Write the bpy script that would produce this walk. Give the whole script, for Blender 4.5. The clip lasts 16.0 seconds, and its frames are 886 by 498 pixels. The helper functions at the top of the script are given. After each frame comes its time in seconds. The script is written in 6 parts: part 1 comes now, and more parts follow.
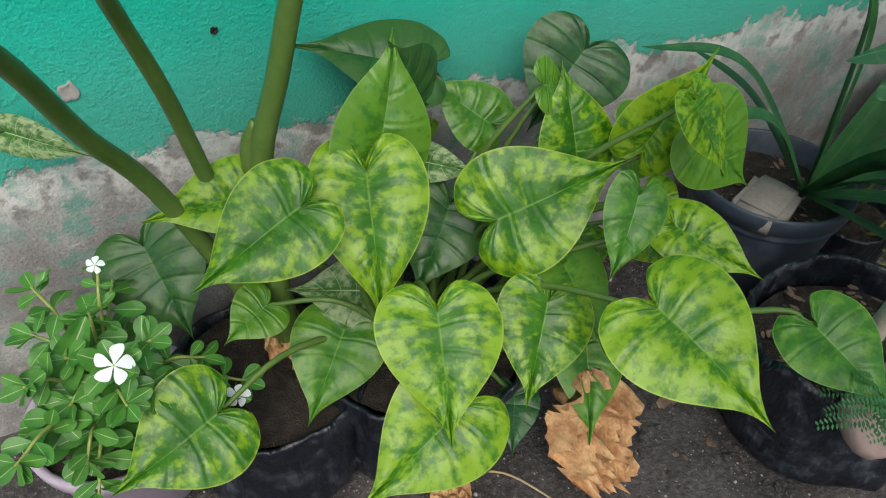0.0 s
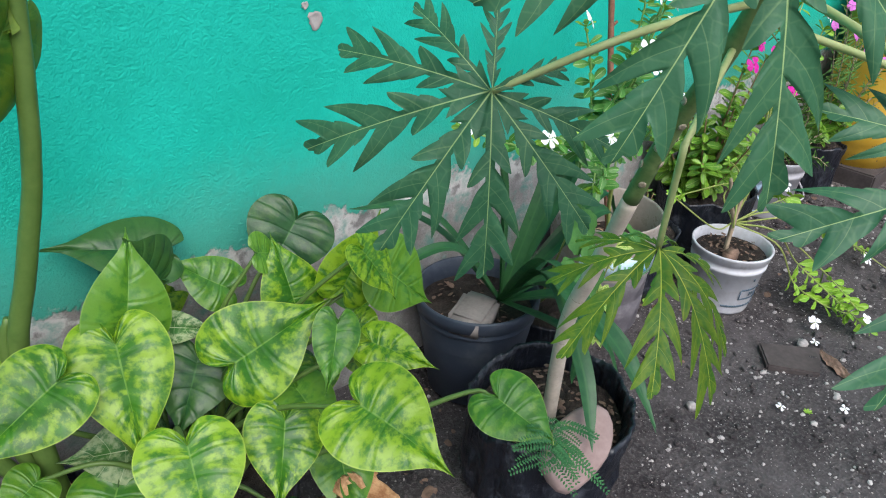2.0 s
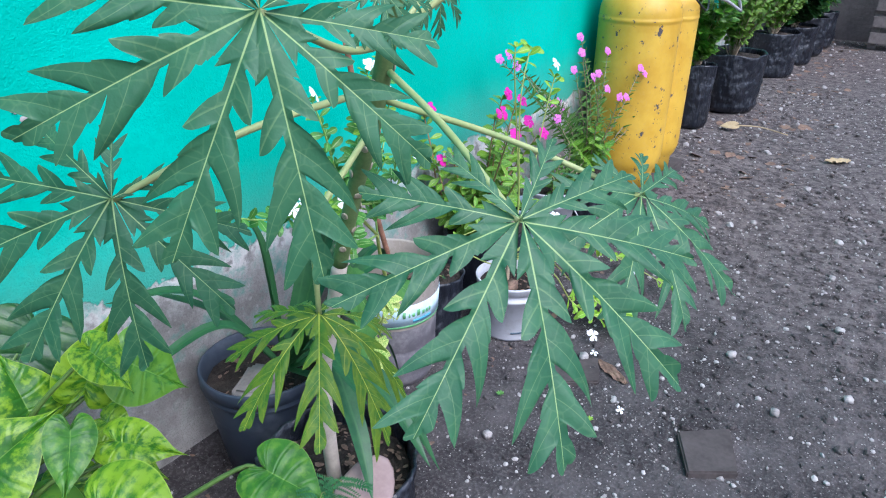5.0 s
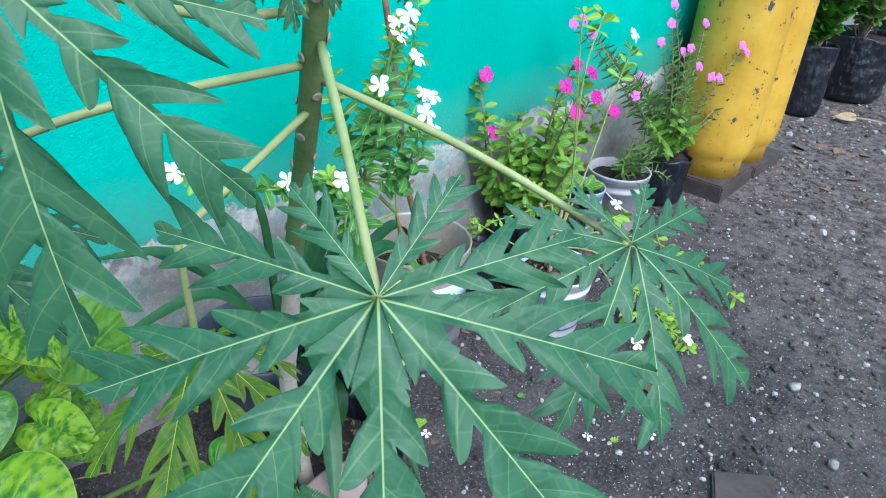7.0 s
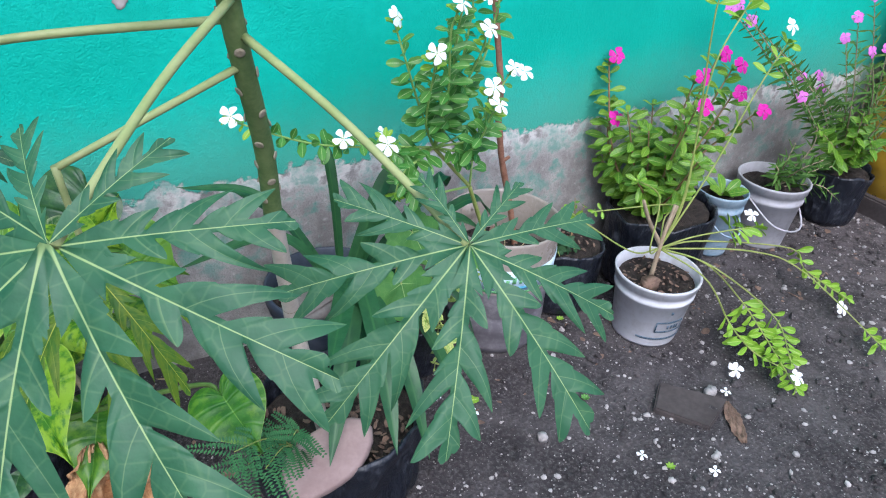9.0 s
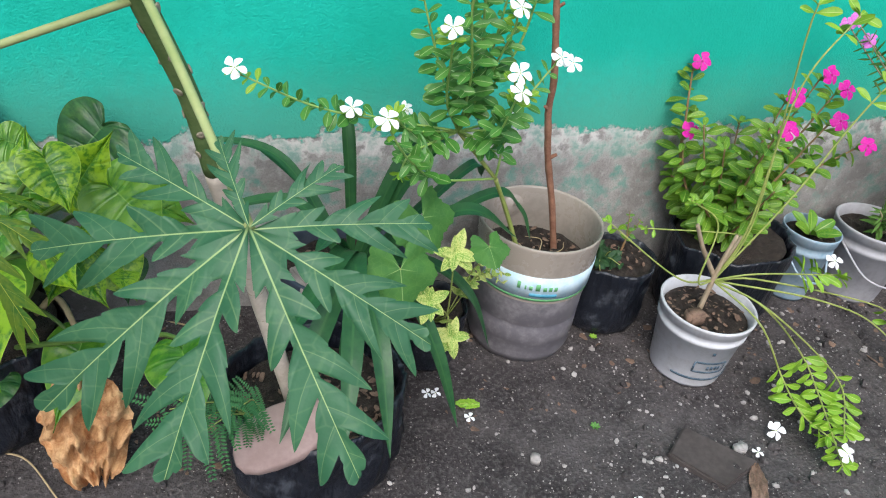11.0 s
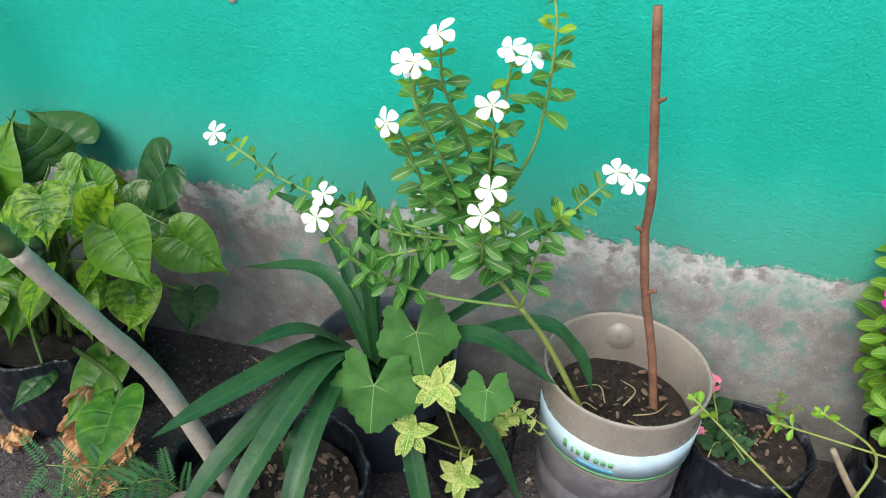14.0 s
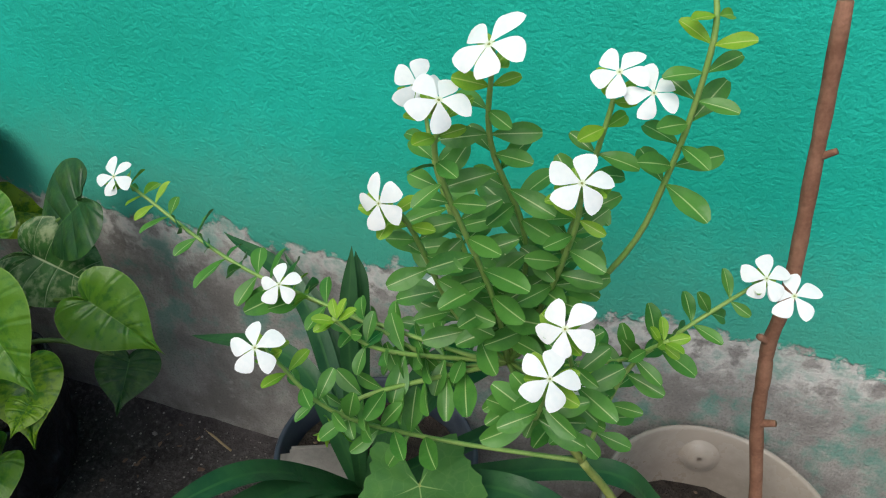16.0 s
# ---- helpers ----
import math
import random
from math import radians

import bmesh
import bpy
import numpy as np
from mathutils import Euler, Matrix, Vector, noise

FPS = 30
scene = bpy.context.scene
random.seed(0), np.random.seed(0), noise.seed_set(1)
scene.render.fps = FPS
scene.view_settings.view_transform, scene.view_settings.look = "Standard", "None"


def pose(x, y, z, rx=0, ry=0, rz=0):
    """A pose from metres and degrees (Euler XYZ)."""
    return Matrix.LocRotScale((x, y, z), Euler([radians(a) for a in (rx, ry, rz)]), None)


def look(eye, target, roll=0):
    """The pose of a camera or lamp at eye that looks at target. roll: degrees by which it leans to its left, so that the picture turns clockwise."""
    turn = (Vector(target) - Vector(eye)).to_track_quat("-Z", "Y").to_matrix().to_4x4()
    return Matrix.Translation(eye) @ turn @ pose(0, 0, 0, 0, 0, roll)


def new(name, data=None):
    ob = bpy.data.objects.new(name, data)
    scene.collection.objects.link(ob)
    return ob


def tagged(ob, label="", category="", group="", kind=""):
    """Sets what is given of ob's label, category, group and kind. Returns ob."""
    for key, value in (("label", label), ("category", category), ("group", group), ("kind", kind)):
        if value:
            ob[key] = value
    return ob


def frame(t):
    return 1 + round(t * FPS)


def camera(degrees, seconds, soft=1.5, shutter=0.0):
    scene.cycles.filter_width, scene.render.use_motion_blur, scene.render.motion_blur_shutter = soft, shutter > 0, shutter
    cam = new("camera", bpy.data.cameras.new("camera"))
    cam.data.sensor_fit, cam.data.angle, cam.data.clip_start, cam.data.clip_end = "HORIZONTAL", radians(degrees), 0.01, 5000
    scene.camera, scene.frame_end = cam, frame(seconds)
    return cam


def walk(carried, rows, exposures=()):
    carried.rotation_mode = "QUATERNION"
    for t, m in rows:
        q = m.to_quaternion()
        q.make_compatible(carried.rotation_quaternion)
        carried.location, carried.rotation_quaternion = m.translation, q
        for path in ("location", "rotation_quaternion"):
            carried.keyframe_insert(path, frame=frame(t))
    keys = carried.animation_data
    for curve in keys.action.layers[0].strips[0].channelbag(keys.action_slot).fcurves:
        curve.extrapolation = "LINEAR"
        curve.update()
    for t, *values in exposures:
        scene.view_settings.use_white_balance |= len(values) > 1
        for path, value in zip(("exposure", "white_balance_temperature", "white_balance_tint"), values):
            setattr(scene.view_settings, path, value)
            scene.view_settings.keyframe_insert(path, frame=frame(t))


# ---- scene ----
cam = camera(65.5, 16.0, soft=1.1)
PATH = [
    (0, (-1.111, -0.769, 0.948), (-0.475, 0.548, -0.416), 2.3),
    (0.5, (-1.123, -0.805, 0.979), (-0.427, 0.464, -0.401), 4.6),
    (1, (-1.133, -0.871, 1.025), (-0.382, 0.465, -0.26), 2.7),
    (1.5, (-1.137, -0.946, 1.047), (-0.218, 0.396, -0.118), 2.1),
    (2, (-1.118, -0.987, 1.077), (0.088, 0.254, 0.074), 3.3),
    (2.5, (-1.096, -1.03, 1.095), (0.27, 0.112, 0.183), 3.2),
    (3, (-1.083, -1.055, 1.111), (0.388, 0.004, 0.265), 3.2),
    (3.5, (-1.064, -1.079, 1.116), (0.464, -0.085, 0.294), 2.3),
    (4, (-1.051, -1.112, 1.125), (0.488, -0.137, 0.302), 2.4),
    (4.5, (-1.045, -1.13, 1.128), (0.481, -0.147, 0.287), 1.5),
    (5, (-1.036, -1.148, 1.128), (0.488, -0.178, 0.271), 0.9),
    (5.2, (-1.032, -1.154, 1.13), (0.491, -0.186, 0.269), 1.0),
    (7.3, (-0.784, -1.149, 1.12), (0.459, 0.045, 0.106), 3.7),
    (7.5, (-0.767, -1.161, 1.124), (0.398, 0.103, 0.102), 2.7),
    (8, (-0.726, -1.186, 1.135), (0.319, 0.18, 0.114), 2.8),
    (8.5, (-0.68, -1.222, 1.131), (0.29, 0.187, 0.095), 2.6),
    (9, (-0.614, -1.283, 1.129), (0.276, 0.144, 0.046), 4.2),
    (9.2, (-0.593, -1.288, 1.122), (0.271, 0.143, 0.025), 3.0),
    (11.3, (-0.381, -1.29, 1.104), (0.165, 0.242, -0.06), 7.0),
    (11.5, (-0.357, -1.284, 1.108), (0.16, 0.241, -0.079), 5.4),
    (12, (-0.258, -1.3, 1.117), (0.081, 0.287, -0.052), 4.6),
    (12.5, (-0.143, -1.314, 1.132), (0.058, 0.323, 0.0), 2.1),
    (12.7, (-0.076, -1.28, 1.119), (0.025, 0.409, 0.054), 0.5),
    (13, (-0.046, -1.195, 1.129), (-0.131, 0.552, 0.159), 0.2),
    (13.5, (0.034, -1.092, 1.114), (-0.101, 0.576, 0.02), 4.3),
    (14, (0.134, -1.052, 1.122), (-0.242, 0.558, -0.003), 1.6),
    (14.5, (0.167, -0.987, 1.089), (-0.338, 0.59, -0.032), -0.9),
    (15, (0.112, -0.877, 1.066), (-0.435, 0.708, -0.024), -1.9),
    (15.5, (0.037, -0.742, 1.029), (-0.392, 0.887, -0.05), 1.4),
    (16, (0.028, -0.707, 1.024), (-0.354, 0.877, -0.136), 3.6),
]
EXPOSURES = [(0.0, 0.15, 6400, 3), (1.0, 0.22, 6300, 3), (2.0, 0.5, 6050, 9), (3.0, 0.76, 5850, 17), (5.0, 0.79, 5380, 13), (8.0, 0.7, 5250, 4), (9.0, 0.58, 5580, 13), (11.5, 0.52, 6150, 7), (12.0, 0.8, 6150, 7), (12.5, 0.72, 6100, 8), (13.0, 0.85, 6150, 9), (13.5, 0.48, 6250, 7), (14.0, 0.52, 6300, 6), (14.5, 0.65, 6300, 6), (15.0, 0.6, 6300, 6), (15.5, 0.25, 6350, 5), (16.0, 0.04, 6400, 5)]
walk(cam, [(t, look(eye, target, roll)) for t, eye, target, roll in PATH], EXPOSURES)

# ---- daylight: open shade under a bright hazy sky ----
world = bpy.data.worlds.new("sky")
scene.world = world
world.use_nodes = True
wn, wl = world.node_tree.nodes, world.node_tree.links
sky = wn.new("ShaderNodeTexSky")
sky.sky_type, sky.sun_disc = "NISHITA", False
sky.sun_elevation, sky.sun_rotation = radians(52), radians(200)
sky.dust_density, sky.air_density = 4.0, 1.0
wn["Background"].inputs["Strength"].default_value = 0.15
wl.new(sky.outputs[0], wn["Background"].inputs["Color"])
sun = new("sun", bpy.data.lights.new("sun", "SUN"))
sun.data.energy, sun.data.angle, sun.data.color = 1.5, radians(45), (1.0, 0.97, 0.92)
sun.matrix_world = look((-1.5, -4.5, 6.0), (0, 0, 0))


# ---- materials ----
class Nodes:
    def __init__(self, name):
        self.mat = bpy.data.materials.new(name)
        self.mat.use_nodes = True
        self.n, self.l = self.mat.node_tree.nodes, self.mat.node_tree.links
        self.bsdf = self.n["Principled BSDF"]
        self.out = self.n["Material Output"]

    def put(self, socket, value):
        if isinstance(value, bpy.types.NodeSocket):
            self.l.new(value, socket)
        elif isinstance(value, (tuple, list)) and len(value) == 3 and socket.type == "RGBA":
            socket.default_value = (*value, 1)
        else:
            socket.default_value = value

    def math(self, op, a, b=0.0, c=0.0):
        m = self.n.new("ShaderNodeMath")
        m.operation = op
        for s, v in zip(m.inputs, (a, b, c)):
            self.put(s, v)
        return m.outputs[0]

    def mix(self, f, a, b):
        m = self.n.new("ShaderNodeMix")
        m.data_type = "RGBA"
        self.put(m.inputs[0], f), self.put(m.inputs[6], a), self.put(m.inputs[7], b)
        return m.outputs[2]

    def step(self, v, lo, hi):
        m = self.n.new("ShaderNodeMapRange")
        m.interpolation_type = "SMOOTHSTEP"
        self.put(m.inputs[0], v)
        m.inputs[1].default_value, m.inputs[2].default_value = lo, hi
        return m.outputs[0]

    def coord(self, kind="Object"):
        return self.n.new("ShaderNodeTexCoord").outputs[kind]

    def place(self):
        return self.n.new("ShaderNodeNewGeometry").outputs["Position"]

    def chance(self):
        return self.n.new("ShaderNodeObjectInfo").outputs["Random"]

    def island(self):
        return self.n.new("ShaderNodeNewGeometry").outputs["Random Per Island"]

    def xyz(self, v):
        s = self.n.new("ShaderNodeSeparateXYZ")
        self.l.new(v, s.inputs[0])
        return s.outputs

    def noise(self, v, scale, detail=4.0, rough=0.55, stretch=None):
        if stretch:
            mp = self.n.new("ShaderNodeMapping")
            self.l.new(v, mp.inputs[0])
            mp.inputs["Scale"].default_value = stretch
            v = mp.outputs[0]
        t = self.n.new("ShaderNodeTexNoise")
        self.l.new(v, t.inputs["Vector"])
        t.inputs["Scale"].default_value, t.inputs["Detail"].default_value = scale, detail
        t.inputs["Roughness"].default_value = rough
        return t.outputs[0]

    def cells(self, v, scale, feature="F1"):
        t = self.n.new("ShaderNodeTexVoronoi")
        t.feature = feature
        self.l.new(v, t.inputs["Vector"])
        t.inputs["Scale"].default_value = scale
        return t

    def bump(self, height, strength=0.3, distance=0.01):
        b = self.n.new("ShaderNodeBump")
        b.inputs["Strength"].default_value, b.inputs["Distance"].default_value = strength, distance
        self.l.new(height, b.inputs["Height"])
        self.l.new(b.outputs[0], self.bsdf.inputs["Normal"])
        return b.outputs[0]

    def done(self, colour, rough=0.6, spec=0.5, metal=0.0):
        self.put(self.bsdf.inputs["Base Color"], colour)
        self.put(self.bsdf.inputs["Roughness"], rough)
        self.put(self.bsdf.inputs["Specular IOR Level"], spec)
        self.put(self.bsdf.inputs["Metallic"], metal)
        return self.mat

    def thin(self, colour, amount):
        """Lets light through a leaf or petal."""
        t = self.n.new("ShaderNodeBsdfTranslucent")
        m = self.n.new("ShaderNodeMixShader")
        self.put(t.inputs["Color"], colour)
        m.inputs[0].default_value = amount
        self.l.new(self.bsdf.outputs[0], m.inputs[1]), self.l.new(t.outputs[0], m.inputs[2])
        self.l.new(m.outputs[0], self.out.inputs["Surface"])


def plain(name, a, b, scale=20.0, rough=0.6, bump=0.2, distance=0.002, spec=0.4, metal=0.0):
    k = Nodes(name)
    p = k.place()
    f = k.noise(p, scale, 5)
    g = k.noise(p, scale * 6, 3)
    k.bump(g, bump, distance)
    return k.done(k.mix(k.step(k.math("ADD", k.math("MULTIPLY", f, 0.7), k.math("MULTIPLY", g, 0.3)), 0.3, 0.7), a, b), rough, spec, metal)


def leaf_material(name, dark, light, vein, rough=0.4, veins=6.0, mottle=0.0, yellow=(0.4, 0.42, 0.02), vein_width=0.025, side=0.5, edge=None, quilt=0.3, spec=0.3, net=0.0):
    """A leaf whose uv is (across -1..1, along 0..1)."""
    k = Nodes(name)
    uv = k.coord("UV")
    s = k.xyz(uv)
    across = k.math("ABSOLUTE", s[0])
    p = k.place()
    n1 = k.noise(p, 42, 5)
    n2 = k.noise(p, 90, 3)
    colour = k.mix(k.step(n1, 0.3, 0.7), dark, light)
    colour = k.mix(k.math("MULTIPLY", k.chance(), 0.5), colour, light)
    # between the side veins
    rib = k.math("ABSOLUTE", k.math("SUBTRACT", k.math("FRACT", k.math("MULTIPLY", s[1], veins)), 0.5))
    if mottle:
        shift = k.n.new("ShaderNodeCombineXYZ")
        k.put(shift.inputs[0], k.math("MULTIPLY", across, 2.2))
        k.put(shift.inputs[1], k.math("MULTIPLY", s[1], 12.0))
        k.put(shift.inputs[2], k.math("ADD", k.math("MULTIPLY", k.chance(), 40.0), k.math("SIGN", s[0])))
        feather = k.noise(shift.outputs[0], 1.9, 4, 0.58)
        blotch = k.math("ADD", k.math("MULTIPLY", feather, 0.85), k.math("MULTIPLY", n2, 0.16))
        blotch = k.math("ADD", blotch, k.math("MULTIPLY", k.step(across, 0.15, 0.8), 0.05))
        blotch = k.math("SUBTRACT", blotch, k.math("MULTIPLY", k.math("SUBTRACT", 1.0, k.step(across, 0.0, 0.5)), 0.07))
        blotch = k.math("SUBTRACT", blotch, k.math("MULTIPLY", rib, 0.09))
        blotch = k.math("ADD", blotch, k.math("MULTIPLY", k.chance(), 0.15))
        colour = k.mix(k.math("MULTIPLY", k.step(blotch, 0.45, 0.68), mottle), colour, yellow)
    sidevein = k.math("MULTIPLY", k.step(rib, 0.48 if net else 0.47, 0.5), side)
    mid = k.math("SUBTRACT", 1.0, k.step(across, vein_width * 0.5, vein_width * 1.6))
    if net:
        web = k.cells(p, 75, "DISTANCE_TO_EDGE").outputs["Distance"]
        colour = k.mix(k.math("MULTIPLY", k.math("SUBTRACT", 1.0, k.step(web, 0.0, 0.07)), net), colour, vein)
    colour = k.mix(k.math("MAXIMUM", sidevein, mid), colour, vein)
    if edge:
        colour = k.mix(k.math("MULTIPLY", k.step(across, 0.965, 0.995), 0.7), colour, edge)
    relief = k.math("SUBTRACT", k.math("MULTIPLY", n2, 0.6), k.math("MULTIPLY", k.step(rib, 0.36, 0.5), 0.7 * quilt))
    k.bump(relief, 0.4, 0.004)
    k.thin(colour, 0.15)
    return k.done(colour, k.math("ADD", rough + 0.06, k.math("MULTIPLY", n1, 0.12)), spec)


def wall_material():
    k = Nodes("teal_paint_over_plaster")
    p = k.place()
    s = k.xyz(p)
    big = k.noise(p, 2.3, 3)
    mid = k.noise(p, 9, 6, 0.62)
    fine = k.noise(p, 55, 5, 0.6)
    grit = k.noise(p, 260, 3, 0.6)
    lump = k.noise(p, 24, 5, 0.6)
    line = k.math("ADD", s[2], k.math("MULTIPLY", k.math("SUBTRACT", mid, 0.5), -0.11))
    line = k.math("ADD", line, k.math("MULTIPLY", k.math("SUBTRACT", fine, 0.5), -0.07))
    line = k.math("ADD", line, k.math("MULTIPLY", k.math("SUBTRACT", big, 0.5), -0.07))
    paint = k.step(line, 0.452, 0.466)
    # paint that is left below, and the thin worn band just above the bare part
    left_over = k.math("MULTIPLY", k.step(k.math("ADD", k.math("MULTIPLY", lump, 0.5), k.math("MULTIPLY", mid, 0.5)), 0.485, 0.60), k.step(s[2], 0.06, 0.34))
    left_over = k.math("MULTIPLY", left_over, 0.65)
    worn = k.math("SUBTRACT", 1.0, k.step(line, 0.46, 0.68))
    chips = k.math("MULTIPLY", k.step(k.noise(p, 33, 6, 0.7), 0.70, 0.73), 0.8)
    teal = k.mix(k.step(big, 0.35, 0.65), (0.018, 0.40, 0.295), (0.024, 0.49, 0.38))
    teal = k.mix(k.math("MULTIPLY", k.step(fine, 0.35, 0.75), 0.35), teal, (0.01, 0.33, 0.235))
    teal = k.mix(k.math("MULTIPLY", worn, 0.6), teal, (0.10, 0.33, 0.25))
    bare = k.mix(k.step(mid, 0.35, 0.7), (0.22, 0.205, 0.197), (0.43, 0.41, 0.39))
    bare = k.mix(k.math("MULTIPLY", k.step(grit, 0.45, 0.7), 0.5), bare, (0.15, 0.138, 0.13))
    bare = k.mix(k.math("MULTIPLY", k.step(fine, 0.55, 0.75), 0.5), bare, (0.55, 0.53, 0.50))
    scraped = k.math("MULTIPLY", k.step(line, 0.36, 0.44), k.step(lump, 0.40, 0.54))
    bare = k.mix(k.math("MULTIPLY", scraped, 0.85), bare, (0.68, 0.66, 0.635))
    low = k.mix(left_over, bare, (0.06, 0.27, 0.21))
    colour = k.mix(paint, low, k.mix(chips, teal, (0.40, 0.42, 0.40)))
    height = k.math("ADD", k.math("MULTIPLY", grit, 0.5), k.math("MULTIPLY", fine, 0.35))
    height = k.math("ADD", height, k.math("MULTIPLY", paint, 0.5))
    height = k.math("ADD", height, k.math("MULTIPLY", k.noise(p, 150, 2, 0.5), 0.45))
    k.bump(height, 0.6, 0.0065)
    return k.done(colour, k.mix(paint, (0.95, 0.95, 0.95), (0.75, 0.75, 0.75)), 0.22)


def soil_material():
    k = Nodes("dark_damp_soil")
    p = k.place()
    n = k.noise(p, 5, 6, 0.65)
    g = k.noise(p, 120, 4, 0.7)
    d = k.noise(p, 30, 5, 0.65)
    colour = k.mix(k.step(n, 0.35, 0.68), (0.032, 0.027, 0.028), (0.088, 0.077, 0.077))
    colour = k.mix(k.math("MULTIPLY", k.step(g, 0.45, 0.7), 0.6), colour, (0.16, 0.147, 0.143))
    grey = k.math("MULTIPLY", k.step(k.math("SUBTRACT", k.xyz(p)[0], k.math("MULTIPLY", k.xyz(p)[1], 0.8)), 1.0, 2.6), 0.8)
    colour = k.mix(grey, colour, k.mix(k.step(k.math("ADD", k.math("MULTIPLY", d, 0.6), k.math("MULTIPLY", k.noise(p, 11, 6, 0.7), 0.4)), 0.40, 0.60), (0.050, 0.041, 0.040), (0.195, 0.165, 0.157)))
    c = k.cells(p, 95)
    speck = k.math("MULTIPLY", k.math("SUBTRACT", 1.0, k.step(c.outputs["Distance"], 0.16, 0.24)), k.step(c.outputs["Color"], 0.72, 0.75))
    c2 = k.cells(p, 210)
    speck2 = k.math("MULTIPLY", k.math("SUBTRACT", 1.0, k.step(c2.outputs["Distance"], 0.2, 0.3)), k.step(c2.outputs["Color"], 0.78, 0.8))
    colour = k.mix(k.math("MAXIMUM", k.math("MULTIPLY", speck, 0.8), k.math("MULTIPLY", speck2, 0.55)), colour, (0.42, 0.39, 0.36))
    height = k.math("ADD", k.math("ADD", k.math("MULTIPLY", g, 0.5), k.math("MULTIPLY", d, 0.8)), k.math("MULTIPLY", speck, 0.25))
    k.bump(height, 0.9, 0.012)
    return k.done(colour, k.math("SUBTRACT", 1.0, k.math("MULTIPLY", k.step(n, 0.5, 0.7), 0.12)), 0.3)


def bag_material():
    k = Nodes("black_polythene")
    p = k.place()
    n = k.noise(p, 14, 5, 0.6)
    d = k.noise(p, 40, 6, 0.7)
    dust = k.math("MULTIPLY", k.step(k.math("ADD", k.math("MULTIPLY", n, 0.5), k.math("MULTIPLY", d, 0.5)), 0.5, 0.66), 0.5)
    smear = k.math("MULTIPLY", k.step(k.noise(p, 7, 6, 0.7, (1.0, 1.0, 2.6)), 0.58, 0.72), 0.55)
    dust = k.math("MAXIMUM", dust, smear)
    colour = k.mix(dust, (0.010, 0.012, 0.018), (0.115, 0.125, 0.15))
    crease = k.noise(p, 18, 3, 0.5, (2.5, 2.5, 0.8))
    k.bump(k.math("ADD", crease, k.math("MULTIPLY", d, 0.2)), 0.6, 0.02)
    return k.done(colour, k.math("ADD", 0.28, k.math("MULTIPLY", dust, 0.6)), 0.5)


def scuffed(name, base, dirt, amount=0.5, rough=0.42, scale=9.0, low=(0.0, 0.12)):
    """Moulded plastic with rubbed-in dirt and splashed soil at the foot."""
    k = Nodes(name)
    p = k.place()
    n = k.noise(p, scale, 6, 0.65)
    f = k.noise(p, 70, 4, 0.6)
    m = k.math("MULTIPLY", k.step(k.math("ADD", k.math("MULTIPLY", n, 0.7), k.math("MULTIPLY", f, 0.3)), 0.42, 0.66), amount)
    k.bump(f, 0.08, 0.002)
    colour = k.mix(m, base, dirt)
    return k.done(colour, k.math("ADD", rough, k.math("MULTIPLY", m, 0.4)), 0.45)


def tank_material():
    k = Nodes("chipped_yellow_enamel")
    p = k.place()
    n = k.noise(p, 7, 5, 0.6)
    c = k.noise(p, 26, 6, 0.72)
    fine = k.noise(p, 80, 4, 0.6)
    yellow = k.mix(k.step(n, 0.3, 0.7), (0.50, 0.29, 0.02), (0.63, 0.40, 0.045))
    yellow = k.mix(k.math("MULTIPLY", k.step(fine, 0.5, 0.7), 0.25), yellow, (0.5, 0.33, 0.10))
    chip = k.step(c, 0.61, 0.63)
    k.bump(k.math("SUBTRACT", fine, chip), 0.12, 0.002)
    return k.done(k.mix(chip, yellow, (0.06, 0.055, 0.07)), 0.45, 0.45)


def petal_material(name, a, b, throat, rough=0.55):
    k = Nodes(name)
    s = k.xyz(k.coord("UV"))
    p = k.place()
    colour = k.mix(k.step(k.noise(p, 220, 3), 0.3, 0.7), a, b)
    colour = k.mix(k.math("SUBTRACT", 1.0, k.step(s[1], 0.02, 0.13)), colour, throat)
    k.bump(k.noise(p, 300, 3), 0.1, 0.001)
    k.thin(colour, 0.18)
    return k.done(colour, rough, 0.3)


M_WALL, M_SOIL, M_BAG, M_TANK = wall_material(), soil_material(), bag_material(), tank_material()
M_POT = scuffed("dark_blue_grey_plastic", (0.038, 0.050, 0.074), (0.10, 0.115, 0.14), 0.7, 0.45)
M_BUCKET = scuffed("weathered_white_plastic", (0.60, 0.60, 0.64), (0.36, 0.34, 0.33), 0.55, 0.4)
M_BUCKET_GREY = scuffed("grey_white_plastic", (0.42, 0.41, 0.44), (0.25, 0.235, 0.235), 0.65, 0.5)
M_BUCKET_BLUE = scuffed("bluish_plastic", (0.33, 0.42, 0.50), (0.10, 0.25, 0.36), 0.6, 0.45, 14)
M_JUG = scuffed("cloudy_beige_plastic", (0.33, 0.285, 0.245), (0.22, 0.19, 0.165), 0.6, 0.24, 14)
M_JUG_LOW = scuffed("soil_filled_grey_plastic", (0.13, 0.12, 0.135), (0.32, 0.30, 0.31), 0.75, 0.3, 13)
M_PURPLE = scuffed("pale_mauve_plastic", (0.44, 0.36, 0.44), (0.3, 0.26, 0.29), 0.5, 0.4)
M_LABEL = plain("white_blue_label", (0.62, 0.72, 0.78), (0.42, 0.60, 0.70), 30, 0.4, 0.05)
M_LABEL_GREEN = plain("green_print", (0.10, 0.33, 0.12), (0.16, 0.40, 0.18), 40, 0.45, 0.03)
